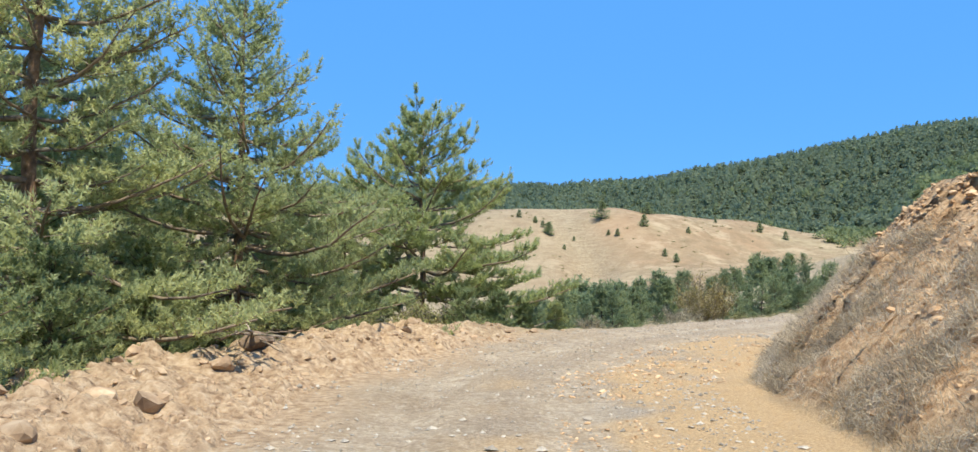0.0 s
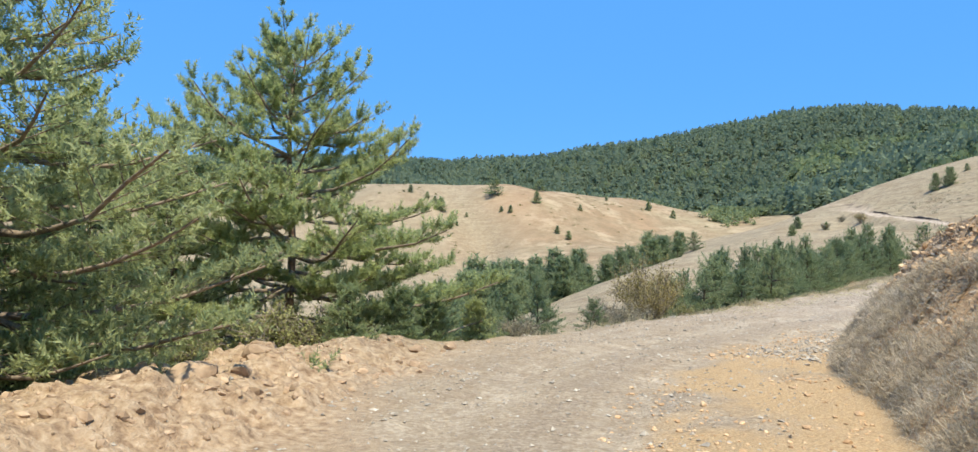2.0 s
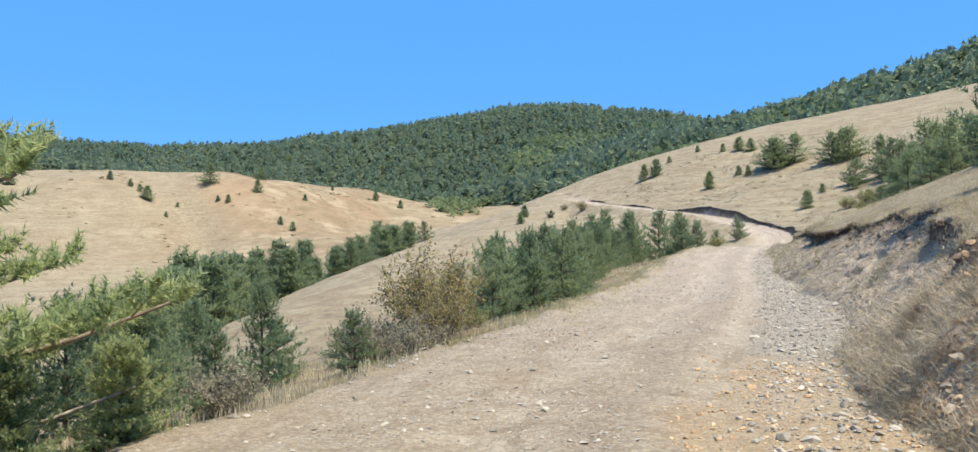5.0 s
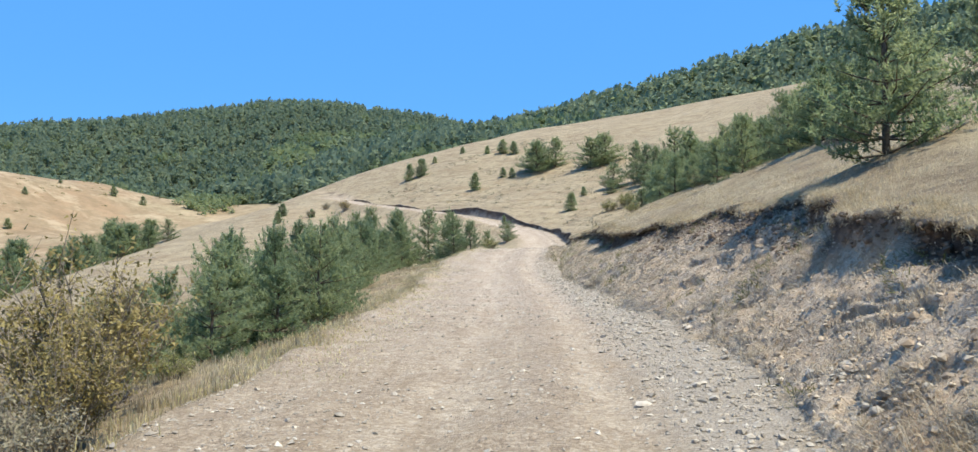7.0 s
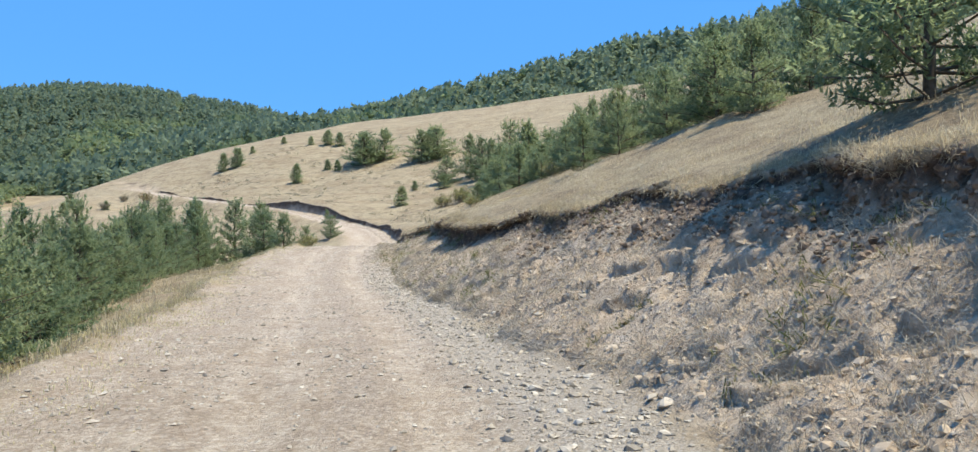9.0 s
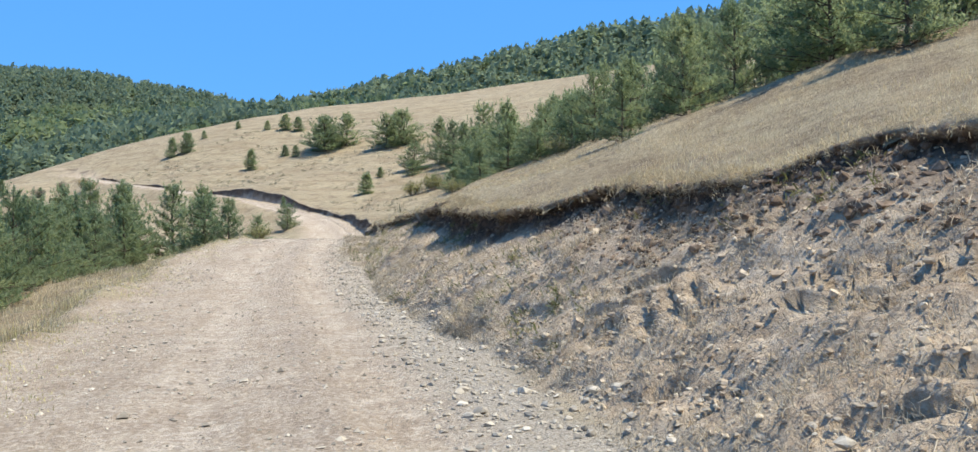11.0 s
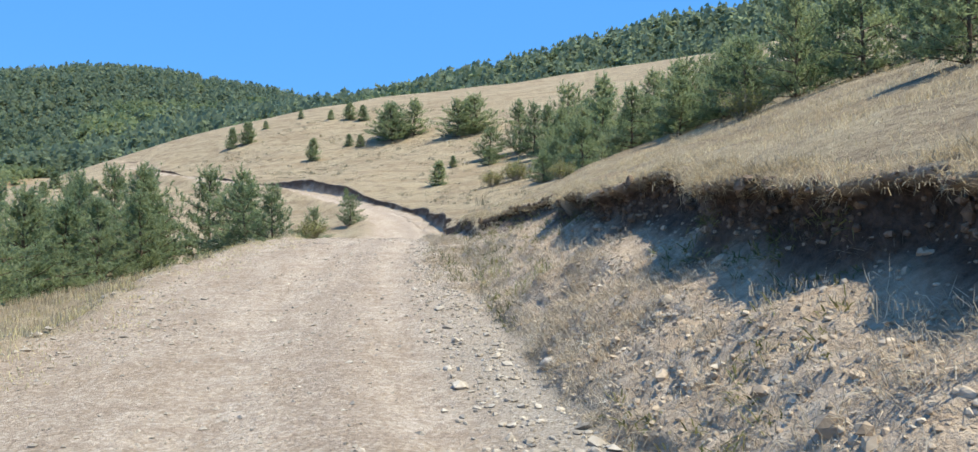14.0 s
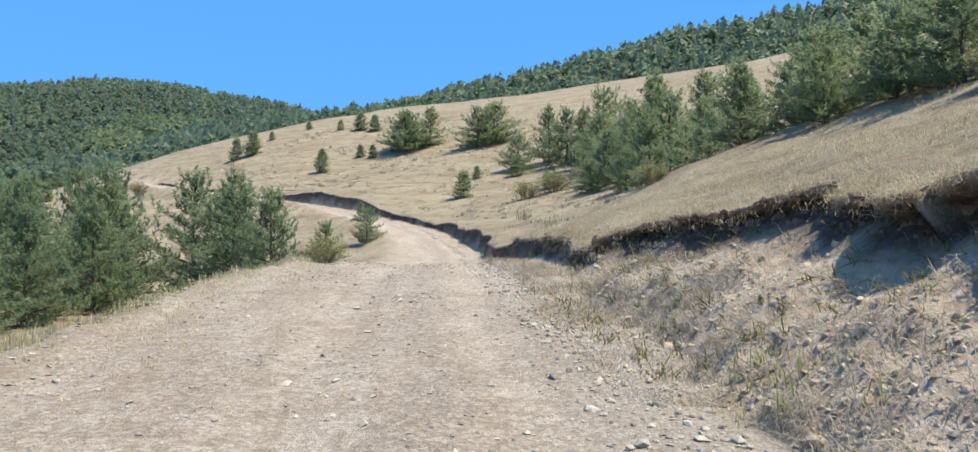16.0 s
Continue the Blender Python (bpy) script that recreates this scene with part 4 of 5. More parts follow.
LOW_PINES = [(5.9, 28.2, 0.40), (0.9, 22.6, 0.42), (2.1, 23.2, 0.5), (3.0, 24.4, 0.42), (-0.4, 25.0, 0.5), (1.4, 26.0, 0.6), (4.4, 28.8, 0.62), (2.6, 28.2, 0.6), (5.0, 30.2, 0.42), (0.2, 20.6, 0.3), (3.8, 33.2, 0.7)]
turns = np.random.default_rng(5)
LOW = pine("young_pine", 57, 2.4, 0.04, 1.5, 0.24, 7, 18, 0.10, 0.030, 0.24, -4.0, needles=LOW_NEEDLES, taper=0.6, twigs=0.28, sprays=4, bare=0.2, label="low spreading pine behind the clay berm")
for k, (x, y, size) in enumerate([(-4.7, 6.4, 0.75), (-4.6, 8.3, 0.62), (-5.4, 7.4, 0.9), (-4.4, 10.4, 0.5), (-4.9, 11.4, 0.8), (-5.6, 13.0, 0.9), (-0.5, 19.0, 0.4), (0.3, 20.4, 0.42), (1.0, 21.8, 0.4), (1.9, 22.6, 0.4)]):
    m = put(LOW, x, y, turns.random() * 360, size)
    ob = LOW if k == 0 else copy_thing(LOW, m)
    ob.matrix_basis, ob.scale = m, (size,) * 3
    tagged(ob, "low spreading pine behind the clay berm", "", "low pines behind the berm")
for n, (rows, group, text) in enumerate(((ROW, "young pines below the track", "bushy young pine on the slope below the track"), (CREST_PINES, "young pines at the bend", "young pine with grey-green needles at the bend"),
                                         (LOW_PINES, "young pines under the tall pines", "low bushy pine among the tall pines"), (GROVE, "grove on the slope", "dark young pine in a grove on dry grass"), (SLOPE_PINES, "pines above the cut", "young pine on the grassy slope above the cut"))):
    for k, (x, y, size) in enumerate(rows):
        master = YOUNGS[(k + n) % 4]
        first = n == 0 and k < 4
        m = put(master, x, y, turns.random() * 360, size)
        if first:
            master.matrix_basis = m
            tagged(master, text, "", group)
        else:
            ob = copy_thing(master, m)
            broad, tall = size * turns.uniform(0.8, 1.2), size * turns.uniform(0.85, 1.25)
            ob.scale = (broad, broad, tall)
            tagged(ob, text, "", group)
BIG = copy_thing(YOUNGS[1], put(YOUNGS[1], 21.6, 25.8, 15, 1.22))
BIG.scale = (1.25, 1.25, 1.34)
tagged(BIG, "half-grown pine standing on the grassy bank", "", "pines above the cut")

# small pines far over the slopes and the sandy hill
SMALL = [pine("small_pine", 71 + k, 3.0, 0.05, 1.25, 0.36, 6, 8, 0.2, 0.06, 0.34, -2.0, needles=YOUNG, taper=0.8, twigs=0.42, sprays=3, bare=0.2, label="small dark pine on dry grass") for k in range(2)]
SLOPE_SMALL = [(97.3, 121.3, 1.0), (103.6, 147.6, 1.1), (105.4, 146.0, 1.2), (104.2, 119.4, 0.6), (88.1, 89.7, 0.4), (79.2, 84.2, 0.75), (107, 116, 1.95), (108.6, 117.6, 1.8), (110.5, 114.8, 1.9),
               (104.5, 122.0, 0.6), (108, 105, 1.8), (110, 103.6, 1.9), (111.6, 106.0, 1.7), (118.4, 140.8, 0.6), (119.2, 137, 1.0), (119.3, 134, 0.9), (119, 149.1, 0.5), (113.2, 151.4, 0.5), (71.4, 141.4, 0.7), (79.6, 144.4, 0.5), (77, 150, 0.8)]
HILL_SMALL = [(41.6, 311.4, 2.6), (60.9, 321.3, 1.7), (20.6, 301.1, 1.6), (18.7, 308.5, 0.9), (16, 312.4, 0.9), (55.4, 299.4, 1.5), (60.1, 267.4, 1.0), (57.8, 273.9, 0.9), (25.4, 290.1, 0.6), (44.9, 293.8, 0.9),
              (41.9, 296.6, 0.7), (29.9, 301.6, 0.6), (104, 318, 1.2), (112, 312, 1.1), (88, 322, 0.6), (72, 300, 0.8), (10, 318, 1.0), (-20, 320, 1.6), (-32, 305, 1.4)]
for n, (rows, group, text) in enumerate(((SLOPE_SMALL, "small pines over the slope", "small pine casting a shadow on dry grass"), (HILL_SMALL, "small pines on the sandy hill", "small dark pine on the sandy hill"))):
    for k, (x, y, size) in enumerate(rows):
        master = YOUNGS[k % 4] if size > 1.6 else SMALL[k % 2]
        m = put(master, x, y, turns.random() * 360, size)
        if n == 0 and k < 2:
            master.matrix_basis = m
            tagged(master, text, "", group)
        else:
            ob = copy_thing(master, m)
            wide = 1.2 if size < 1.6 else 1.35
            ob.scale = (size * wide, size * wide, size * 0.95)
            tagged(ob, text, "", group)

# pines in the valley below the spur
NEAR_VALLEY = [(3.9, 60.5, 1.24), (4.4, 66.4, 1.48), (44.1, 148.2, 1.62), (23.7, 130.4, 1.7), (14.3, 110.1, 2.1), (2.2, 54.1, 1.32), (2.7, 57.3, 1.5), (50.2, 184.5, 1.43), (15.6, 115.7, 2.06), (25, 137.6, 1.84), (63.1, 181.8, 1.47), (43.7, 153.9, 1.3), (32.4, 140.3, 1.69), (8.8, 93.6, 1.73), (64.2, 198.4, 1.86), (5.3, 70, 1.37), (40.1, 140.7, 1.39), (38.4, 158.2, 1.41), (29.3, 129.2, 1.66), (27.2, 135.6, 1.73), (19.2, 115.5, 1.54), (16.4, 108.6, 2.12), (37.4, 164.5, 1.72), (56.3, 168.6, 1.87), (12.6, 103.9, 2.12), (40.8, 143, 1.6), (69.3, 181.8, 1.19), (15.1, 102.6, 1.74), (5.5, 72.7, 1.21), (19.4, 113, 1.76), (20.7, 128.7, 2.1)]
FAR_VALLEY = [(26, 122.5, 1.5), (39.8, 169.7, 2.34), (59.5, 188.8, 1.13), (41, 151, 1.23), (57.3, 178.4, 1.91), (19.3, 124.4, 2.28), (81.3, 224.6, 1.36), (68.9, 188.2, 1.19), (37.6, 140.8, 1.3), (51, 169.3, 1.42), (18.7, 121.2, 1.91), (7.4, 77.8, 1.55), (36.9, 150, 1.34), (8.6, 88.7, 1.38), (6.9, 85.1, 1.22), (47.4, 175.3, 1.05), (26.5, 145.5, 2.4), (52.4, 160.2, 1.66), (10.9, 100.3, 2.5), (13.4, 99, 1.61), (13.3, 106.1, 2.17), (60.2, 167.5, 1.24), (12.5, 93.6, 1.91), (16.7, 105.3, 1.32), (44.6, 163.1, 1.63), (25.5, 119.5, 1.62), (53.8, 179.3, 1.38), (55.3, 163.3, 1.64), (8.9, 83.9, 1.58), (17.9, 117.8, 1.74), (27.3, 133.3, 2.27)]
vr = np.random.default_rng(8)
for k, (x, y, size) in enumerate(NEAR_VALLEY + FAR_VALLEY):
    master = YOUNGS[k % 4] if k < len(NEAR_VALLEY) else SMALL[k % 2]
    ob = copy_thing(master, put(master, x, y, vr.random() * 360, size))
    ob.scale = (size * 1.4, size * 1.4, size * 1.25)
    tagged(ob, "dark green pine in the valley below the track", "", "pines in the valley")


def clump_tree(rng, kind, n=46):
    """One far tree about 1 m high as a shell of leaf-clump triangles."""
    h = rng.random(n) ** (1.15 if kind == "cone" else 0.85)
    point = rng.uniform(0.55, 0.95)
    r = (0.07 + 0.27 * (1 - h) ** point) if kind == "cone" else 0.44 * np.sqrt(np.clip(1 - (2 * h - 0.9) ** 2 / 1.25, 0.05, 1))
    a = rng.random(n) * 6.283
    r = r * (1 + 0.25 * np.sin(3 * a + rng.random() * 6))
    c = np.stack([np.cos(a) * r, np.sin(a) * r, 0.06 + 0.92 * h], 1) * rng.uniform(0.85, 1.1, (n, 1))
    out = np.stack([np.cos(a), np.sin(a), np.full(n, 0.9)], 1)
    t1 = np.stack([-np.sin(a), np.cos(a), rng.normal(size=n) * 0.3], 1)
    t2 = np.cross(out, t1)
    s = (0.16 if kind == "cone" else 0.21) * math.sqrt(46 / n) * (1.1 if n > 46 else 1) * (1.1 - 0.45 * h)[:, None]
    v = np.stack([c + t1 * s, c - t1 * s, c + t2 * s * rng.choice([-1, 1], (n, 1)) * 0.9 + out * 0.08], 1).reshape(-1, 3)
    return v


def forest(name, kind, x, y, tall, mat, label, seed, n=46):
    rng = np.random.default_rng(seed)
    shapes = [clump_tree(rng, kind, n) for _ in range(8)]
    z = ground(x, y)[0]
    vs = []
    for k in range(8):
        i = np.arange(k, len(x), 8)
        a = rng.random(len(i)) * 6.283
        s = shapes[k][None] * tall[i, None, None]
        c, d = np.cos(a)[:, None], np.sin(a)[:, None]
        wide = rng.uniform(0.85, 1.25, (len(i), 1))
        vs.append(np.stack([(s[..., 0] * c - s[..., 1] * d) * wide + x[i, None], (s[..., 0] * d + s[..., 1] * c) * wide + y[i, None], s[..., 2] + z[i, None] - 0.3], -1).reshape(-1, 3))
    v = np.vstack(vs)
    me = mesh_of(name, v, np.arange(len(v)).reshape(-1, 3), mat)
    tone = np.concatenate([np.arange(k, len(x), 8) for k in range(8)])
    tone = np.clip(0.45 + 0.17 * rng.normal(size=len(x))[tone] + 0.25 * vnoise(x, y, 40, 93)[tone], 0, 1)
    tone = np.repeat(tone, shapes[0].shape[0])
    layer = me.color_attributes.new("tint", "FLOAT_COLOR", "POINT")
    layer.data.foreach_set("color", np.stack([tone, tone, tone, 1 + 0 * tone], 1).astype(np.float32).ravel())
    tagged(new(name, me), label, "forest", kind="stuff")


def grow_forest():
    rng = np.random.default_rng(12)
    n = 38000
    x, y = rng.uniform(-190, 500, n), rng.uniform(-60, 760, n)
    keep = (wooded(x, y) > rng.uniform(0.3, 0.7, n)) & (np.hypot(x, y) < 790)
    keep &= ~((x > 395 + 0.15 * (y - 150)) & (y < 430)) & (y < 690 + 0.0 * x)
    x, y = x[keep], y[keep]
    # thin out with distance from the walk
    far = np.hypot(x - 15, y - 25)
    keep = rng.random(len(x)) < np.clip(1.35 - far / 900, 0.35, 1)
    x, y = x[keep], y[keep]
    edge = (wooded(x, y) < 0.97) & (y > 230) & (x > 40) & (vnoise(x, y, 25, 94) > -0.3)
    light = edge | ((vnoise(x, y, 38, 90) + 0.35 * vnoise(x, y, 12, 92) > 0.45) & (y < 480) & (x < 330) & (y > 230)) | (rng.random(len(x)) < 0.05)
    tall = rng.uniform(5.0, 11.0, len(x)) * (0.8 + 0.3 * smooth(500, 250, y)) * (1 + 0.12 * vnoise(x, y, 60, 91))
    close = np.hypot(x - 40, y - 50) < 250
    tall = np.where(close, tall * (0.5 - 0.16 * smooth(120, 160, y)), tall * 0.9)
    for pick, n, text in ((~light & ~close, 40, "dense dark green pine forest on the ridge"), (~light & close, 130, "pine forest along the crest of the slope")):
        forest("pine_forest", "cone", x[pick], y[pick], tall[pick], FAR_GREEN, text, 13, n)
    # light green bushes in the saddle and broadleaf trees above it
    spots = ((149, 327, 6, 45, 2.5, 4.5), (136, 309, 5, 25, 2, 3.6), (168, 354, 9, 50, 3, 5), (192, 388, 13, 60, 4, 6.5), (234, 412, 10, 70, 6, 9.5))
    bx = np.concatenate([cx + r * rng.normal(size=k) for cx, cy, r, k, lo, hi in spots])
    by = np.concatenate([cy + r * rng.normal(size=k) for cx, cy, r, k, lo, hi in spots])
    bt = np.concatenate([rng.uniform(lo, hi, k) for cx, cy, r, k, lo, hi in spots])
    forest("saddle_bushes", "round", bx, by, bt, FAR_LEAF, "light green bushes and trees in the saddle below the forest", 15)
    forest("broadleaf_wood", "round", x[light], y[light], tall[light] * (0.8 - 0.3 * edge[light]), FAR_LEAF, "lighter green broadleaf trees among the pines", 14)


grow_forest()


# ---- stones, clods, grass and scrub ----
def icosa():
    p = (1 + 5 ** 0.5) / 2
    v = np.array([(-1, p, 0), (1, p, 0), (-1, -p, 0), (1, -p, 0), (0, -1, p), (0, 1, p), (0, -1, -p), (0, 1, -p), (p, 0, -1), (p, 0, 1), (-p, 0, -1), (-p, 0, 1)], float)
    f = np.array([(0, 11, 5), (0, 5, 1), (0, 1, 7), (0, 7, 10), (0, 10, 11), (1, 5, 9), (5, 11, 4), (11, 10, 2), (10, 7, 6), (7, 1, 8),
                  (3, 9, 4), (3, 4, 2), (3, 2, 6), (3, 6, 8), (3, 8, 9), (4, 9, 5), (2, 4, 11), (6, 2, 10), (8, 6, 7), (9, 8, 1)])
    return v / np.linalg.norm(v[0]), f


ICO_V, ICO_F = icosa()
CORNERS = ((1, 0, 0), (-1, 0, 0), (0, 1, 0), (0, -1, 0), (0, 0, 1), (0, 0, -1))
OCTA_F = np.array([(0, 2, 4), (2, 1, 4), (1, 3, 4), (3, 0, 4), (2, 0, 5), (1, 2, 5), (3, 1, 5), (0, 3, 5)])


def rubble(name, rng, x, y, size, mat, label, flat=0.65, small=False, z=None):
    """Many small angular stones lying on the ground, in one mesh."""
    n = len(x)
    z = ground(x, y)[0] if z is None else z
    v = ICO_V[None] * rng.uniform(0.6, 1.3, (n, 12, 1)) * rng.uniform(0.7, 1.3, (n, 1, 3))
    a = rng.random(n) * 6.283
    c, s = np.cos(a)[:, None], np.sin(a)[:, None]
    v = np.stack([v[..., 0] * c - v[..., 1] * s, v[..., 0] * s + v[..., 1] * c, v[..., 2] * flat], -1) * size[:, None, None] * 0.5
    v += np.stack([x, y, z + size * 0.10], 1)[:, None]
    if small:
        v = np.array(CORNERS)[None] * rng.uniform(0.6, 1.3, (n, 6, 1)) + rng.normal(size=(n, 6, 3)) * 0.22
        v = v * np.array([1, 1, flat]) * size[:, None, None] * 0.5 + np.stack([x, y, z + size * 0.08], 1)[:, None]
        f = (OCTA_F[None] + (np.arange(n) * 6)[:, None, None]).reshape(-1, 3)
    else:
        f = (ICO_F[None] + (np.arange(n) * 12)[:, None, None]).reshape(-1, 3)
    return tagged(new(name, mesh_of(name, v.reshape(-1, 3), f, mat)), label, "stones", kind="stuff")


def strip(rng, n, u0, u1, s0, s1):
    """Random places beside the road: plan coordinates, along and across."""
    u, s = rng.uniform(u0, u1, n), rng.uniform(s0, s1, n)
    j = np.clip(np.searchsorted(LINE_U, u), 1, len(LINE) - 1)
    f = ((u - LINE_U[j - 1]) / (LINE_U[j] - LINE_U[j - 1]))[:, None]
    p, d = LINE[j - 1] + f * (LINE[j] - LINE[j - 1]), (LINE[j] - LINE[j - 1])[:, :2]
    d = d / np.linalg.norm(d, axis=1)[:, None]
    return p[:, 0] + d[:, 1] * s, p[:, 1] - d[:, 0] * s, u, s


def on_bank(rng, n, u0, u1, b0, b1=9.0, a0=0.2):
    """Random vertices of the cut bank between two distances under its lip, even over its area."""
    i = np.nonzero((BANK_U > u0) & (BANK_U < u1) & (BANK_B > b0) & (BANK_B < b1) & (BANK_A > a0))[0]
    return i[rng.integers(0, len(i), n)]


def loose_stones():
    rng = np.random.default_rng(31)
    x, y, u, s = strip(rng, 42000, 2, 75, -3.2, 2.9)
    keep = rng.random(len(x)) < 0.25 + 0.75 * smooth(-0.2, 0.5, vnoise(x, y, 1.3, 101)) * (1 - 0.75 * (np.exp(-((s + 0.5) / 0.45) ** 2) + np.exp(-((s - 1.15) / 0.4) ** 2)))
    x, y = x[keep], y[keep]
    rubble("gravel", rng, x, y, np.clip(rng.lognormal(-3.55, 0.5, len(x)), 0.012, 0.11), STONE, "loose pale gravel on the track", 0.6, True)
    x, y, u, s = strip(rng, 12000, 20, 75, 1.3, 3.3)
    keep = rng.random(len(x)) < smooth(1.2, 2.0, s)
    rubble("scree", rng, x[keep], y[keep], np.clip(rng.lognormal(-3.35, 0.5, keep.sum()), 0.012, 0.14), STONE, "grey broken stone along the foot of the bank", 0.65)
    pick = np.concatenate([on_bank(rng, 11000, 16, 48, 0.2), on_bank(rng, 6500, 48, 74, 0.8)])
    rubble("bank_clods", rng, *BANK[pick, :2].T, np.clip(rng.lognormal(-3.6, 0.45, len(pick)), 0.012, 0.10), SOIL, "crumbling brown clods on the cut bank", 0.8, z=BANK[pick, 2])
    pick = on_bank(rng, 5200, 19, 64, 0.4)
    pick = pick[rng.random(len(pick)) < 0.3 + 0.7 * smooth(-0.2, 0.4, vnoise(BANK_U[pick], BANK_A[pick], 1.3, 123))]
    rubble("bank_stones", rng, *BANK[pick, :2].T, np.clip(rng.lognormal(-3.2, 0.5, len(pick)), 0.02, 0.17), CRUMB, "lumpy tan clods and stones crumbling out of the bank", 0.8, z=BANK[pick, 2] - 0.012)
    pick = np.concatenate([on_bank(rng, 2600, 24, 76, -0.02, 0.42), on_bank(rng, 1500, 34, 47, 0.3, 1.3)])
    rubble("topsoil_clods", rng, *BANK[pick, :2].T, np.clip(rng.lognormal(-2.85, 0.45, len(pick)), 0.025, 0.16), DARK_SOIL, "dark clods of topsoil hanging under the turf", 0.85, z=BANK[pick, 2] - 0.01)
    pick = np.concatenate([on_bank(rng, 3600, -2, 25, 0.0, 1.4), on_bank(rng, 800, -2, 25, 1.4)])
    rubble("bank_rubble", rng, *BANK[pick, :2].T, np.clip(rng.lognormal(-3.15, 0.5, len(pick)), 0.02, 0.17), OCHRE, "ochre rubble on the red earth bank", 0.75, z=BANK[pick, 2])
    x, y, u, s = strip(rng, 9000, -2, 22, -4.6, -1.4)
    keep = ground(x, y)[4] > 0.3
    rubble("berm_clods", rng, x[keep], y[keep], np.clip(rng.lognormal(-3.75, 0.62, keep.sum()), 0.012, 0.22), CLAY, "crumbled clay along the pushed-up berm", 0.8, z=berm_top(x[keep], y[keep])[0] - 0.015)
    x, y, u, s = strip(rng, 1500, -2, 22, -4.2, -1.9)
    keep = (ground(x, y)[4] > 0.4) & (vnoise(x, y, 1.5, 131) > -0.25)
    rubble("clay_lumps", rng, x[keep], y[keep], np.clip(rng.lognormal(-2.65, 0.42, keep.sum()), 0.04, 0.24), CLAY, "broken lumps of clay heaped along the berm", 0.8, z=berm_top(x[keep], y[keep])[0] - 0.02)
    x, y, u, s = strip(rng, 2600, 4, 26, 0.9, 3.4)
    keep = vnoise(x, y, 1.4, 121) > -0.1
    x, y = x[keep], y[keep]
    rubble("ochre_gravel", rng, x, y, np.clip(rng.lognormal(-3.5, 0.45, len(x)), 0.015, 0.10), OCHRE, "ochre gravel spilled on the track")


DARK_SOIL = speckled("dark_soil", ((0.3, (0.10, 0.07, 0.05)), (0.5, (0.19, 0.135, 0.095)), (0.7, (0.30, 0.225, 0.165))), 9, 0.95, 0.6)
SOIL = speckled("brown_soil", ((0.3, (0.33, 0.25, 0.175)), (0.5, (0.45, 0.365, 0.27)), (0.7, (0.55, 0.47, 0.37))), 5, 0.95, 0.5, 0.18)
CRUMB = speckled("tan_crumb", ((0.3, (0.29, 0.22, 0.155)), (0.5, (0.40, 0.315, 0.23)), (0.7, (0.50, 0.42, 0.325))), 4, 0.95, 0.6, 0.25)
OCHRE = speckled("ochre_stone", ((0.3, (0.37, 0.225, 0.115)), (0.5, (0.53, 0.35, 0.20)), (0.7, (0.64, 0.48, 0.31))), 6, 0.95, 0.4, 0.25)
loose_stones()


# single rocks and clods
def rock_mesh(seed, mat, name):
    bm = bmesh.new()
    bmesh.ops.create_icosphere(bm, subdivisions=2, radius=0.5)
    off = Vector((seed * 3.7, seed * 1.3, 0))
    for v in bm.verts:
        n = noise.noise(v.co * 2.2 + off) * 0.35 + noise.noise(v.co * 5 + off) * 0.12
        v.co *= 1 + n
        for k in range(10):
            d = Vector((math.sin(seed + k * 2.1), math.cos(seed * 1.7 + k * 1.3), math.sin(k * 2.7 + seed * 0.6))).normalized()
            over = v.co.dot(d) - 0.31
            if over > 0:
                v.co -= d * over * 0.85
        v.co.z *= 0.72
    me = bpy.data.meshes.new(name)
    bm.to_mesh(me)
    bm.free()
    me.materials.append(mat)
    return me


def rocks(name, rows, mat, label, category, group, seed):
    rng = np.random.default_rng(seed)
    meshes = [rock_mesh(seed + k, mat, name) for k in range(4)]
    for k, (u, s, size) in enumerate(rows):
        x, y, _ = beside(u, s)
        ob = tagged(new(name, meshes[k % 4]), label, category, group)
        ob.matrix_basis = pose(x, y, height(x, y) + size * 0.12, rng.uniform(-15, 15), rng.uniform(-15, 15), rng.random() * 360)
        ob.scale = (size * rng.uniform(0.85, 1.2), size * rng.uniform(0.85, 1.2), size * rng.uniform(0.8, 1.1))


rr = np.random.default_rng(77)
rocks("clod", [(u, s, z) for u, s, z in zip(rr.uniform(2, 20, 26), rr.uniform(-3.6, -2.2, 26), rr.lognormal(-2.1, 0.45, 26))] + [(4.6, -2.7, 0.36), (6.3, -3.0, 0.42), (7.1, -2.6, 0.3), (8.6, -2.9, 0.4), (9.3, -3.2, 0.34), (12.2, -2.9, 0.36), (13.3, -2.7, 0.3), (14.2, -3.1, 0.38), (15.2, -3.0, 0.34), (15.9, -2.9, 0.3), (17.6, -2.8, 0.36), (18.4, -2.7, 0.3), (10.6, -3.0, 0.36)],
      CLAY, "lump of reddish clay on the berm", "clod", "clods along the berm", 5)
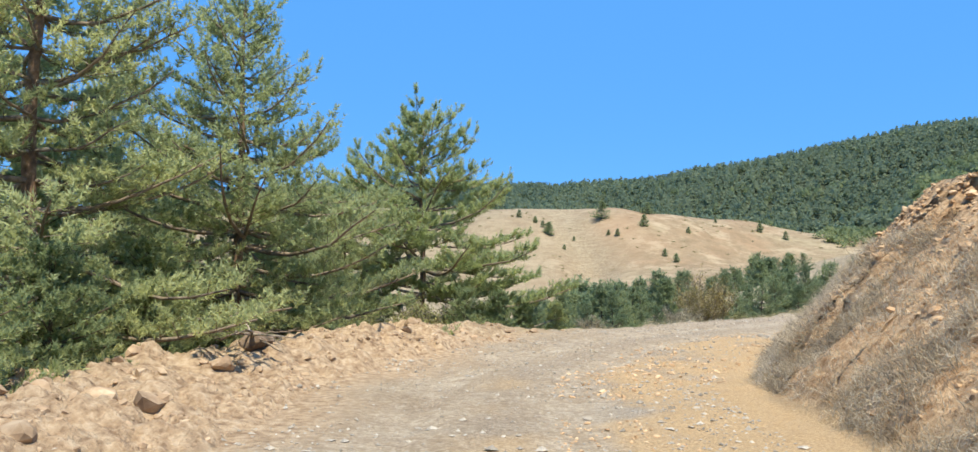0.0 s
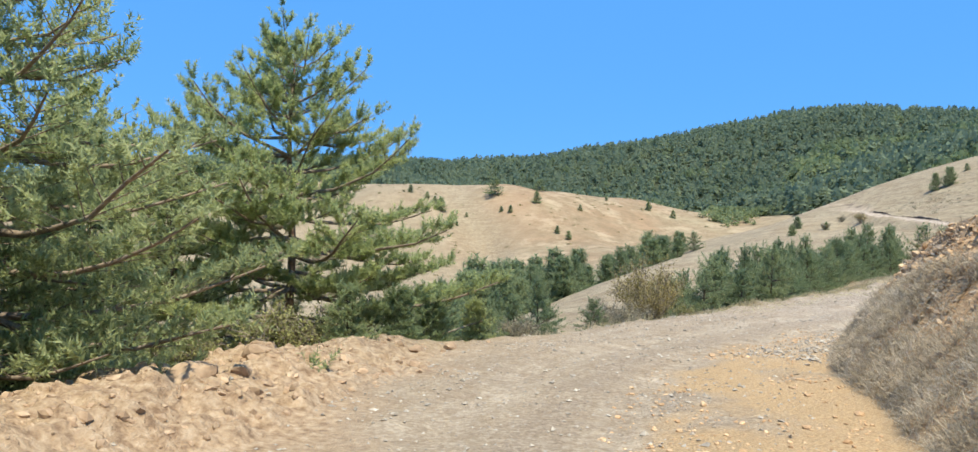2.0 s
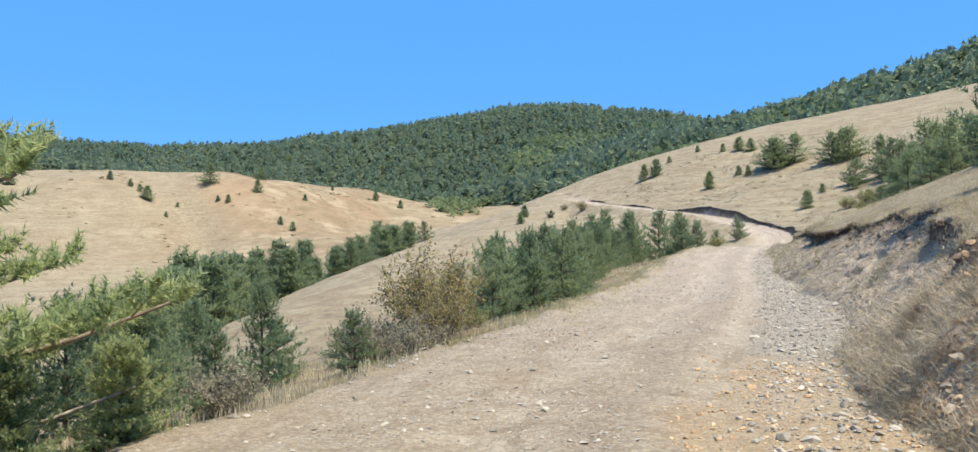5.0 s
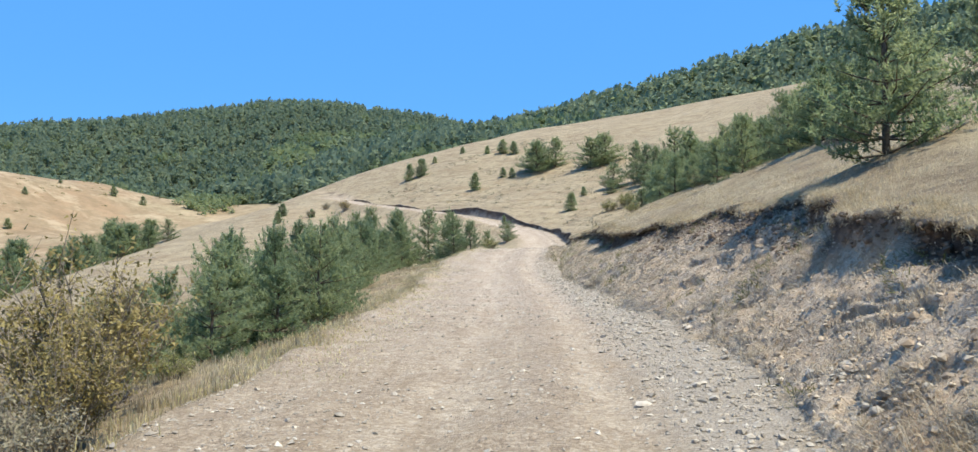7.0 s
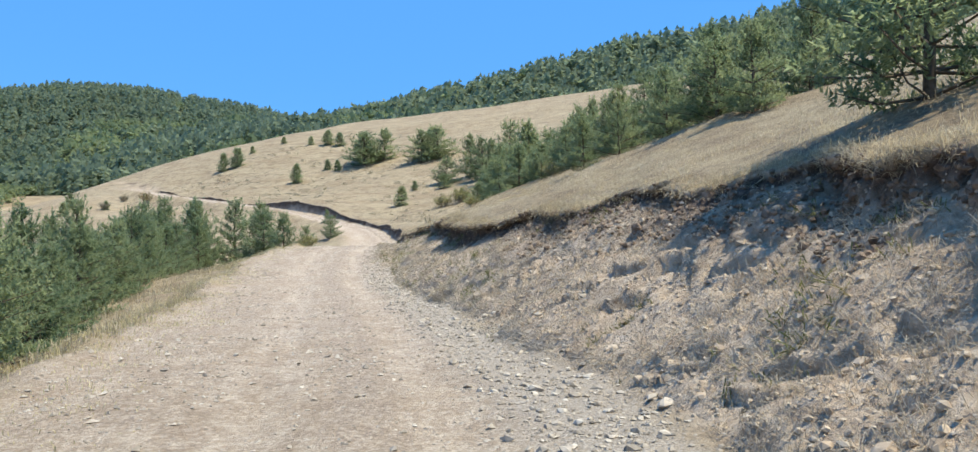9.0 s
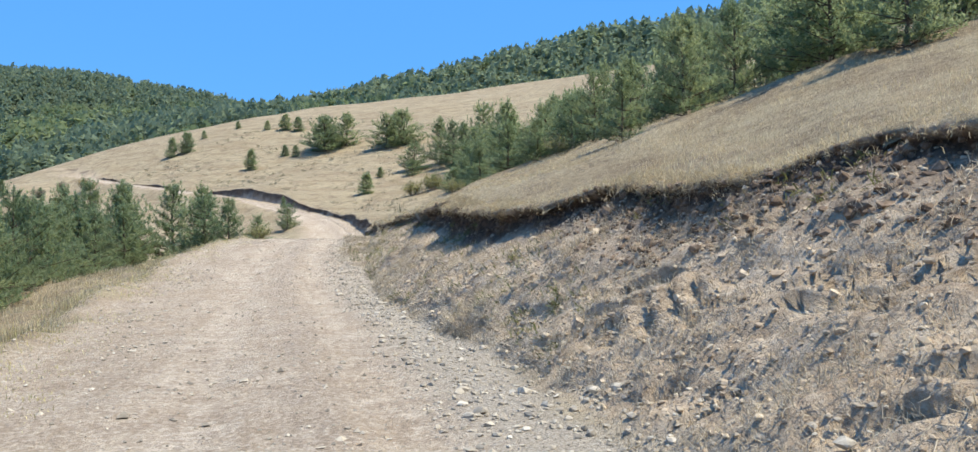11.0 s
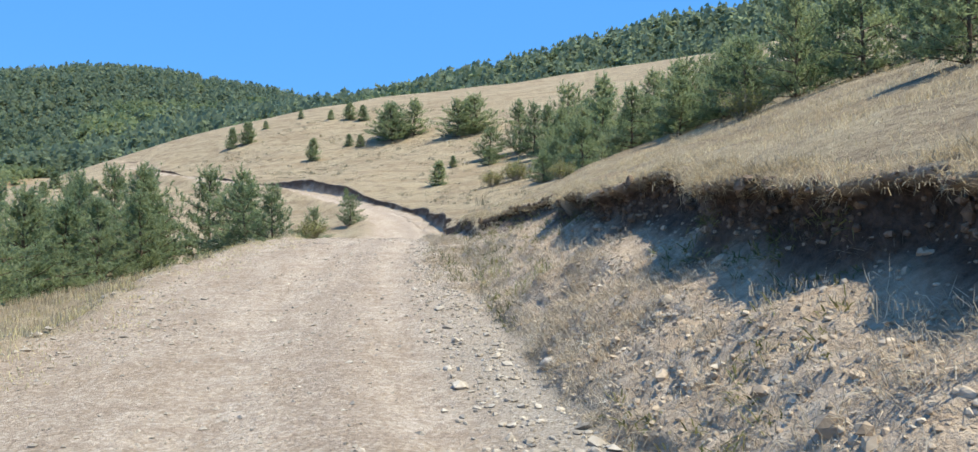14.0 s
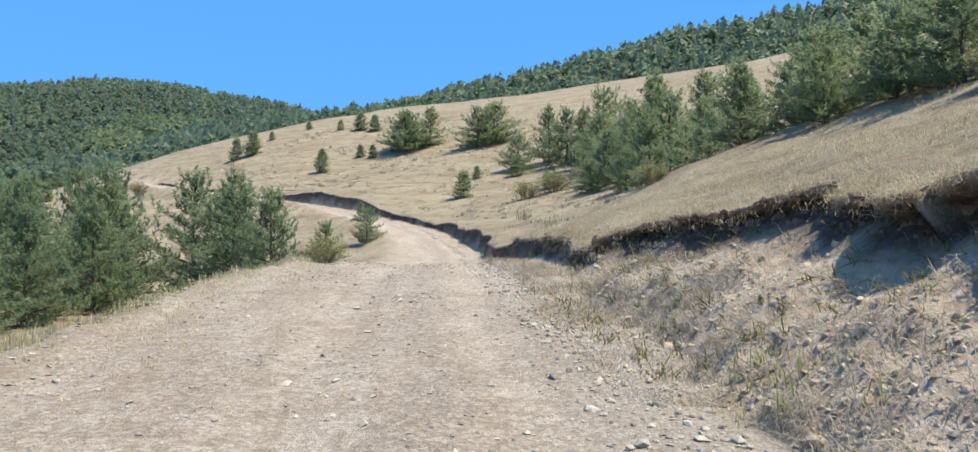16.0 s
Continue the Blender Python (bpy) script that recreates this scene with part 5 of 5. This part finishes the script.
rocks("stone", [(u, s, z) for u, s, z in zip(rr.uniform(24, 66, 30), rr.uniform(2.1, 3.0, 30), rr.lognormal(-2.5, 0.3, 30))] + [(53.6, 2.5, 0.24), (54.0, 2.7, 0.2), (54.5, 2.55, 0.22), (53.2, 2.9, 0.2), (55.0, 2.8, 0.18), (54.2, 3.0, 0.24), (52.6, 3.3, 0.2)],
      STONE, "pale broken stone at the foot of the bank", "stone", "stones at the foot of the bank", 15)
rocks("stone", [(u, s, z) for u, s, z in zip(rr.uniform(6, 62, 40), rr.uniform(-2.6, 2.2, 40), rr.uniform(0.05, 0.11, 40))], STONE, "small stone bedded in the gravel track", "stone", "stones on the track", 25)
rocks("bank_rock", [(u, s, z) for u, s, z in zip(rr.uniform(0, 18, 7), rr.uniform(3.6, 6.0, 7), rr.uniform(0.12, 0.2, 7))], OCHRE, "ochre rock sticking out of the red bank", "rock", "rocks in the red bank", 35)
rocks("bank_rock", [(u, s, z) for u, s, z in zip(rr.uniform(20, 64, 14), rr.uniform(2.9, 3.8, 14), rr.uniform(0.10, 0.2, 14))], SOIL, "brown clod hanging on the cut bank", "clod", "clods on the cut bank", 45)


def blades(name, rng, x, y, tall, per, width, mat, label, spread=0.06, droop=0.35, category="grass"):
    """Tufts of thin blades in one mesh."""
    z = ground(x, y)[0]
    n = len(x) * per
    root = np.repeat(np.stack([x, y, z - 0.02], 1), per, 0) + np.concatenate([rng.normal(size=(n, 2)) * spread, np.zeros((n, 1))], 1)
    h = np.repeat(tall, per)[:, None] * rng.uniform(0.5, 1.15, (n, 1))
    a = rng.random(n) * 6.283
    out = np.stack([np.cos(a), np.sin(a), np.zeros(n)], 1)
    side = np.stack([-np.sin(a), np.cos(a), np.zeros(n)], 1) * width / 2
    lean = rng.uniform(0.1, 1.0, (n, 1)) * droop
    mid = root + out * h * lean * 0.35 + np.array([[0, 0, 0.6]]) * h
    tip = root + out * h * lean + np.concatenate([np.zeros((n, 2)), h * (1 - 0.35 * lean)], 1)
    v = np.stack([root - side, root + side, mid + side * 0.8, mid - side * 0.8, tip], 1).reshape(-1, 3)
    k = (np.arange(n) * 5)[:, None]
    return tagged(new(name, mesh_of(name, v, [k + np.array([[0, 1, 2, 3]]), k + np.array([[3, 2, 4]])], mat)), label, category, kind="stuff")


def dry_growth():
    rng = np.random.default_rng(41)
    # slope above the cut
    x, y, u, s = strip(rng, 26000, 20, 78, 3.6, 13)
    _, road, bare, *_ = ground(x, y)
    keep = (bare < 0.35) & (road < 0.2) & (rng.random(len(x)) < np.clip(1.25 - (s - 4) / 11, 0.15, 1) * (0.45 + 0.55 * smooth(-0.5, 0.4, vnoise(x, y, 1.7, 111))))
    blades("dry_grass", rng, x[keep], y[keep], rng.uniform(0.035, 0.085, keep.sum()) * (1 + 1.1 * smooth(0.2, 0.6, vnoise(x[keep], y[keep], 1.1, 119))), 8, 0.007, STRAW, "straw-coloured dry grass on the slope", 0.19, 1.9)
    # shoulder on the valley side
    x, y, u, s = strip(rng, 9000, 21, 80, -9.5, -2.7)
    road = ground(x, y)[1]
    keep = (road < 0.35) & (rng.random(len(x)) < np.clip(1.3 - (-s - 3) / 5, 0.12, 1))
    blades("dry_grass", rng, x[keep], y[keep], rng.uniform(0.08, 0.26, keep.sum()), 7, 0.010, STRAW, "tall dry grass along the edge of the track", 0.07, 0.45)
    keep = (rng.random(len(x)) < np.clip(1.5 - (-s - 2.7) / 1.6, 0.0, 1)) & (u > 24) & (road < 0.5)
    blades("yellow_grass", rng, x[keep], y[keep], rng.uniform(0.05, 0.2, keep.sum()), 8, 0.009, HAY, "pale yellow grass along the edge of the track", 0.10, 0.9)
    x, y, u, s = strip(rng, 3800, 30, 76, -3.4, -1.5)
    keep = rng.random(len(x)) < np.clip((-s - 1.5) / 1.6, 0, 1) * (0.25 + 0.75 * smooth(-0.1, 0.4, vnoise(x, y, 1.2, 125)))
    blades("verge_straw", rng, x[keep], y[keep], rng.uniform(0.03, 0.09, keep.sum()), 9, 0.009, HAY, "sparse trampled straw on the verge of the track", 0.14, 1.6)
    x, y, u, s = strip(rng, 420, 50, 70, 2.5, 3.7)
    keep = vnoise(x, y, 1.1, 127) > 0.1
    blades("foot_weeds", rng, x[keep], y[keep], rng.uniform(0.06, 0.2, keep.sum()), 14, 0.007, WEED, "dry weeds at the foot of the bank", 0.10, 0.9, "weeds")
    x, y, u, s = strip(rng, 24, 56, 60.5, 2.7, 3.2)
    x, y = x[vnoise(x, y, 0.9, 129) > -0.1], y[vnoise(x, y, 0.9, 129) > -0.1]
    blades("yellow_weeds", rng, x, y, rng.uniform(0.10, 0.26, len(x)), 16, 0.013, YELLOW, "yellow-green weeds at the foot of the bank", 0.09, 0.8, "weeds")
    # bank: withered weeds and roots hanging on the earth
    for name, count, u0, u1, b0, b1, long, per, mat, label in (
            ("withered_weeds", 12000, 22, 47, 0.5, 9, 0.15, 6, WEED, "withered brown weeds and roots on the cut bank"),
            ("withered_weeds", 13000, 45, 76, 0.9, 9, 0.17, 7, WEED, "grey-brown tangle of dry weeds on the cut bank"),
            ("withered_weeds", 13000, -2, 26, 0.9, 9, 0.2, 7, BROWN, "brown thistles and dry weeds along the red bank"),
            ("withered_weeds", 11000, 0, 24, 1.0, 9, 0.24, 8, WEED, "pale dry brush on the foot of the red bank"),
            ("turf_edge", 17000, 24, 78, -0.5, 0.09, 0.13, 8, STRAW, "dry turf hanging over the lip of the cut"),
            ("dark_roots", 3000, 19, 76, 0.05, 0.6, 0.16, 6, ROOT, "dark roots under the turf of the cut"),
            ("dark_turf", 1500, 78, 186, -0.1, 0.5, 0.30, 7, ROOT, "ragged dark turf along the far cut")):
        pick = on_bank(rng, count, u0, u1, b0, b1)
        q = BANK[pick]
        rnd = smooth(-0.35, 0.45, vnoise(BANK_U[pick], BANK_A[pick], 0.8, 113))
        pick = pick[rng.random(len(pick)) < 0.2 + 0.8 * rnd]
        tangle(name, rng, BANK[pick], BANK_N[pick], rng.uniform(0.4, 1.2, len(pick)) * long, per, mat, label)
    pick = on_bank(rng, 2600, 20, 74, 0.2)
    pick = pick[smooth(0.15, 0.5, vnoise(BANK_U[pick], BANK_A[pick], 1.1, 117)) > rng.random(len(pick))]
    tangle("green_weeds", rng, BANK[pick], BANK_N[pick], rng.uniform(0.08, 0.2, len(pick)), 9, LEAF, "low yellow-green weeds on the cut bank", 0.013)


def tangle(name, rng, root, normal, long, per, mat, label, width=0.0055):
    """Fuzzy strands standing out of a slope and drooping, in one mesh."""
    n = len(root) * per
    p = np.repeat(root, per, 0) + rng.normal(size=(n, 3)) * 0.035
    way = np.repeat(normal, per, 0) * rng.uniform(0.2, 1.1, (n, 1)) + rng.normal(size=(n, 3)) * 0.55
    way /= np.linalg.norm(way, axis=1)[:, None] + 1e-9
    ln = np.repeat(long, per)[:, None] * rng.uniform(0.5, 1.2, (n, 1))
    side = np.cross(way, np.array([0, 0, 1.0]) + rng.normal(size=(n, 3)) * 0.5)
    side *= width / 2 / (np.linalg.norm(side, axis=1)[:, None] + 1e-9)
    mid = p + way * ln * 0.55
    tip = mid + way * ln * 0.4 + np.array([0, 0, -1.0]) * ln * rng.uniform(0.0, 0.6, (n, 1)) + rng.normal(size=(n, 3)) * 0.15 * ln
    v = np.stack([p - side, p + side, mid + side * 0.8, mid - side * 0.8, tip], 1).reshape(-1, 3)
    k = (np.arange(n) * 5)[:, None]
    return tagged(new(name, mesh_of(name, v, [k + np.array([[0, 1, 2, 3]]), k + np.array([[3, 2, 4]])], mat)), label, "weeds", kind="stuff")


def far_scrub():
    """Low dry bushes sprinkled over the far slope and the sandy hill."""
    rng = np.random.default_rng(47)
    x, y, u, s = strip(rng, 2600, 80, 185, 4.0, 42)
    keep = rng.random(len(x)) < 0.35 + 0.65 * smooth(0.0, 0.5, vnoise(x, y, 9, 141))
    x, y = x[keep], y[keep]
    blades("dry_scrub", rng, x, y, rng.lognormal(-1.6, 0.45, len(x)), 20, 0.04, GREY, "low dry brown bushes over the far slope", 0.22, 1.2, "scrub")
    x, y = rng.uniform(-70, 150, 900), rng.uniform(225, 350, 900)
    keep = rng.random(len(x)) < 0.15 + 0.85 * smooth(0.1, 0.6, vnoise(x, y, 16, 143))
    x, y = x[keep], y[keep]
    blades("hill_scrub", rng, x, y, rng.lognormal(-1.0, 0.45, len(x)), 22, 0.12, LEAF, "low scrub sprinkled over the sandy hill", 0.5, 1.2, "scrub")


BROWN = speckled("brown_thistle", ((0.3, (0.38, 0.31, 0.21)), (0.5, (0.51, 0.43, 0.31)), (0.7, (0.63, 0.55, 0.43))), 1.5, 0.9, 0.0, 0.35, 0.4)
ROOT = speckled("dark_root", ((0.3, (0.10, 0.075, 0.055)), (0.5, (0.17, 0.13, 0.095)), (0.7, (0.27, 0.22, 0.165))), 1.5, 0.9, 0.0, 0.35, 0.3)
LEAF = speckled("dusty_leaves", ((0.3, (0.11, 0.12, 0.045)), (0.5, (0.19, 0.185, 0.075)), (0.7, (0.28, 0.25, 0.12))), 2.0, 0.8, 0.0, 0.35, 0.4)
YELLOW = speckled("yellow_leaves", ((0.3, (0.20, 0.215, 0.08)), (0.5, (0.30, 0.30, 0.12)), (0.7, (0.40, 0.37, 0.18))), 3.0, 0.8, 0.0, 0.35, 0.4)
GREY = speckled("grey_leaves", ((0.3, (0.22, 0.20, 0.13)), (0.5, (0.33, 0.30, 0.21)), (0.7, (0.42, 0.38, 0.29))), 3.0, 0.85, 0.0, 0.35, 0.4)
dry_growth()
far_scrub()


def shrub(seed, tall, wide, leaves, leaf_mat, label, stems=34, twig_mat=None):
    """A bush of many thin forking stems with small leaves."""
    rng = np.random.default_rng(seed)
    root = tagged(new("shrub"), label, "shrub")
    wood, ends = [], []
    for k in range(stems):
        a, tilt = rng.random() * 6.283, rng.random() ** 0.6 * 1.0
        top = np.array([math.cos(a) * wide * tilt, math.sin(a) * wide * tilt, tall * (1 - 0.35 * tilt ** 2) * rng.uniform(0.6, 1.0)])
        base = np.array([math.cos(a), math.sin(a), 0]) * 0.15 * rng.random()
        base[2] = -0.08
        mid = (base + top) * 0.5 + np.array([0, 0, 0.18 * tall]) + rng.normal(size=3) * 0.06
        u = np.linspace(0, 1, 5)[:, None]
        pts = base * (1 - u) ** 2 + 2 * mid * u * (1 - u) + top * u ** 2
        wood.append(tube(pts, 0.011 * (1 - 0.8 * u[:, 0]) + 0.002, 3))
        for q in range(9):
            w = rng.uniform(0.3, 1)
            p = np.array([np.interp(w, u[:, 0], pts[:, j]) for j in range(3)])
            e = p + (rng.normal(size=3) * 0.5 + np.array([0, 0, 0.35])) * 0.28 * wide
            wood.append(tube(np.stack([p, e]), [0.005, 0.002], 3))
            ends.append((p, e))
    child("stem", mesh_of("stem", *merge(wood), twig_mat or TWIG, True), root, "thin grey woody stems")
    per = max(1, leaves // len(ends))
    P = np.repeat(np.array([p for p, e in ends]), per, 0)
    E = np.repeat(np.array([e for p, e in ends]), per, 0)
    c = P + (E - P) * rng.random((len(P), 1)) + rng.normal(size=P.shape) * 0.05
    v, f = brushes(rng, c, rng.normal(size=c.shape), 0.01, 1, 0.055, 0.032)
    child("foliage", mesh_of("foliage", v, f, leaf_mat), root, "small dry leaves")
    return root


AUTUMN = speckled("dry_leaves", ((0.3, (0.20, 0.15, 0.055)), (0.5, (0.30, 0.25, 0.10)), (0.7, (0.38, 0.31, 0.17))), 3.0, 0.8, 0.0, 0.4, 0.4)
brown_shrub = shrub(61, 1.7, 1.0, 5200, AUTUMN, "big shrub with dry yellow-brown leaves below the track", 46)
grey_shrub = shrub(62, 1.1, 0.85, 3600, GREY, "tangled grey shrub with withered leaves", 40)
yellow_shrub = shrub(63, 0.9, 0.8, 3000, YELLOW, "low yellow-green broom bush", 34)
for master, rows in ((brown_shrub, [(7.8, 29.2, 1.25), (8.5, 30.6, 1.0), (7.2, 27.6, 0.75), (84.5, 141.5, 1.3)]), (grey_shrub, [(6.7, 27.0, 0.7), (6.7, 29.9, 1.0), (6.4, 28.6, 0.75), (3.0, 23.6, 0.6), (86, 150, 1.2), (79.5, 144.5, 1.3)]),
                     (yellow_shrub, [(-1.6, 20.2, 1.25), (-3.6, 12.6, 0.6), (-3.1, 19.4, 1.0), (9.6, 31.0, 0.5), (43.4, 60.4, 0.9), (-0.9, 20.6, 0.95), (77.7, 74.7, 1.9), (78.9, 72.6, 1.6), (52.5, 55.1, 0.9), (76.2, 76.0, 1.5), (45.1, 44.8, 1.0)])):
    for k, (x, y, size) in enumerate(rows):
        m = put(master, x, y, 67 * k, size)
        if k == 0:
            master.matrix_basis = m
        else:
            copy_thing(master, m).scale = (size,) * 3
for ob in [o for o in scene.objects if o.name.startswith("shrub")]:
    tagged(ob, group="shrubs beside the track")


def torn_stump(x, y, turn):
    """A grubbed-out stump lying on the berm: a clod of dark soil with torn roots."""
    rng = np.random.default_rng(91)
    root = tagged(new("tree_stump"), "grubbed-out stump with torn roots and soil on the berm", "stump")
    clod = rock_mesh(93, DARK_SOIL, "soil_clod")
    clod.transform(Matrix.Diagonal((0.55, 0.45, 0.5, 1)))
    child("soil_clod", clod, root, "dark brown clod of soil")
    for k in range(13):
        a, lift = rng.random() * 6.283, rng.uniform(-0.05, 0.5)
        ln = rng.uniform(0.35, 0.85)
        u = np.linspace(0.1, 1, 6)
        pts = np.stack([np.cos(a + 0.5 * u * rng.normal()) * ln * u, np.sin(a + 0.5 * u * rng.normal()) * ln * u, 0.05 + lift * ln * u - 0.25 * ln * u ** 2], 1)
        pts += rng.normal(size=pts.shape) * 0.012
        child("root", mesh_of("root", *tube(pts, rng.uniform(0.010, 0.026) * (1.1 - 0.8 * u), 5), LIMB if k % 3 else TWIG, True), root)
    root.matrix_basis = pose(x, y, float(berm_top(np.array([x]), np.array([y]))[0][0]) + 0.10, 0, 0, turn)


torn_stump(-2.95, 10.3, 30)
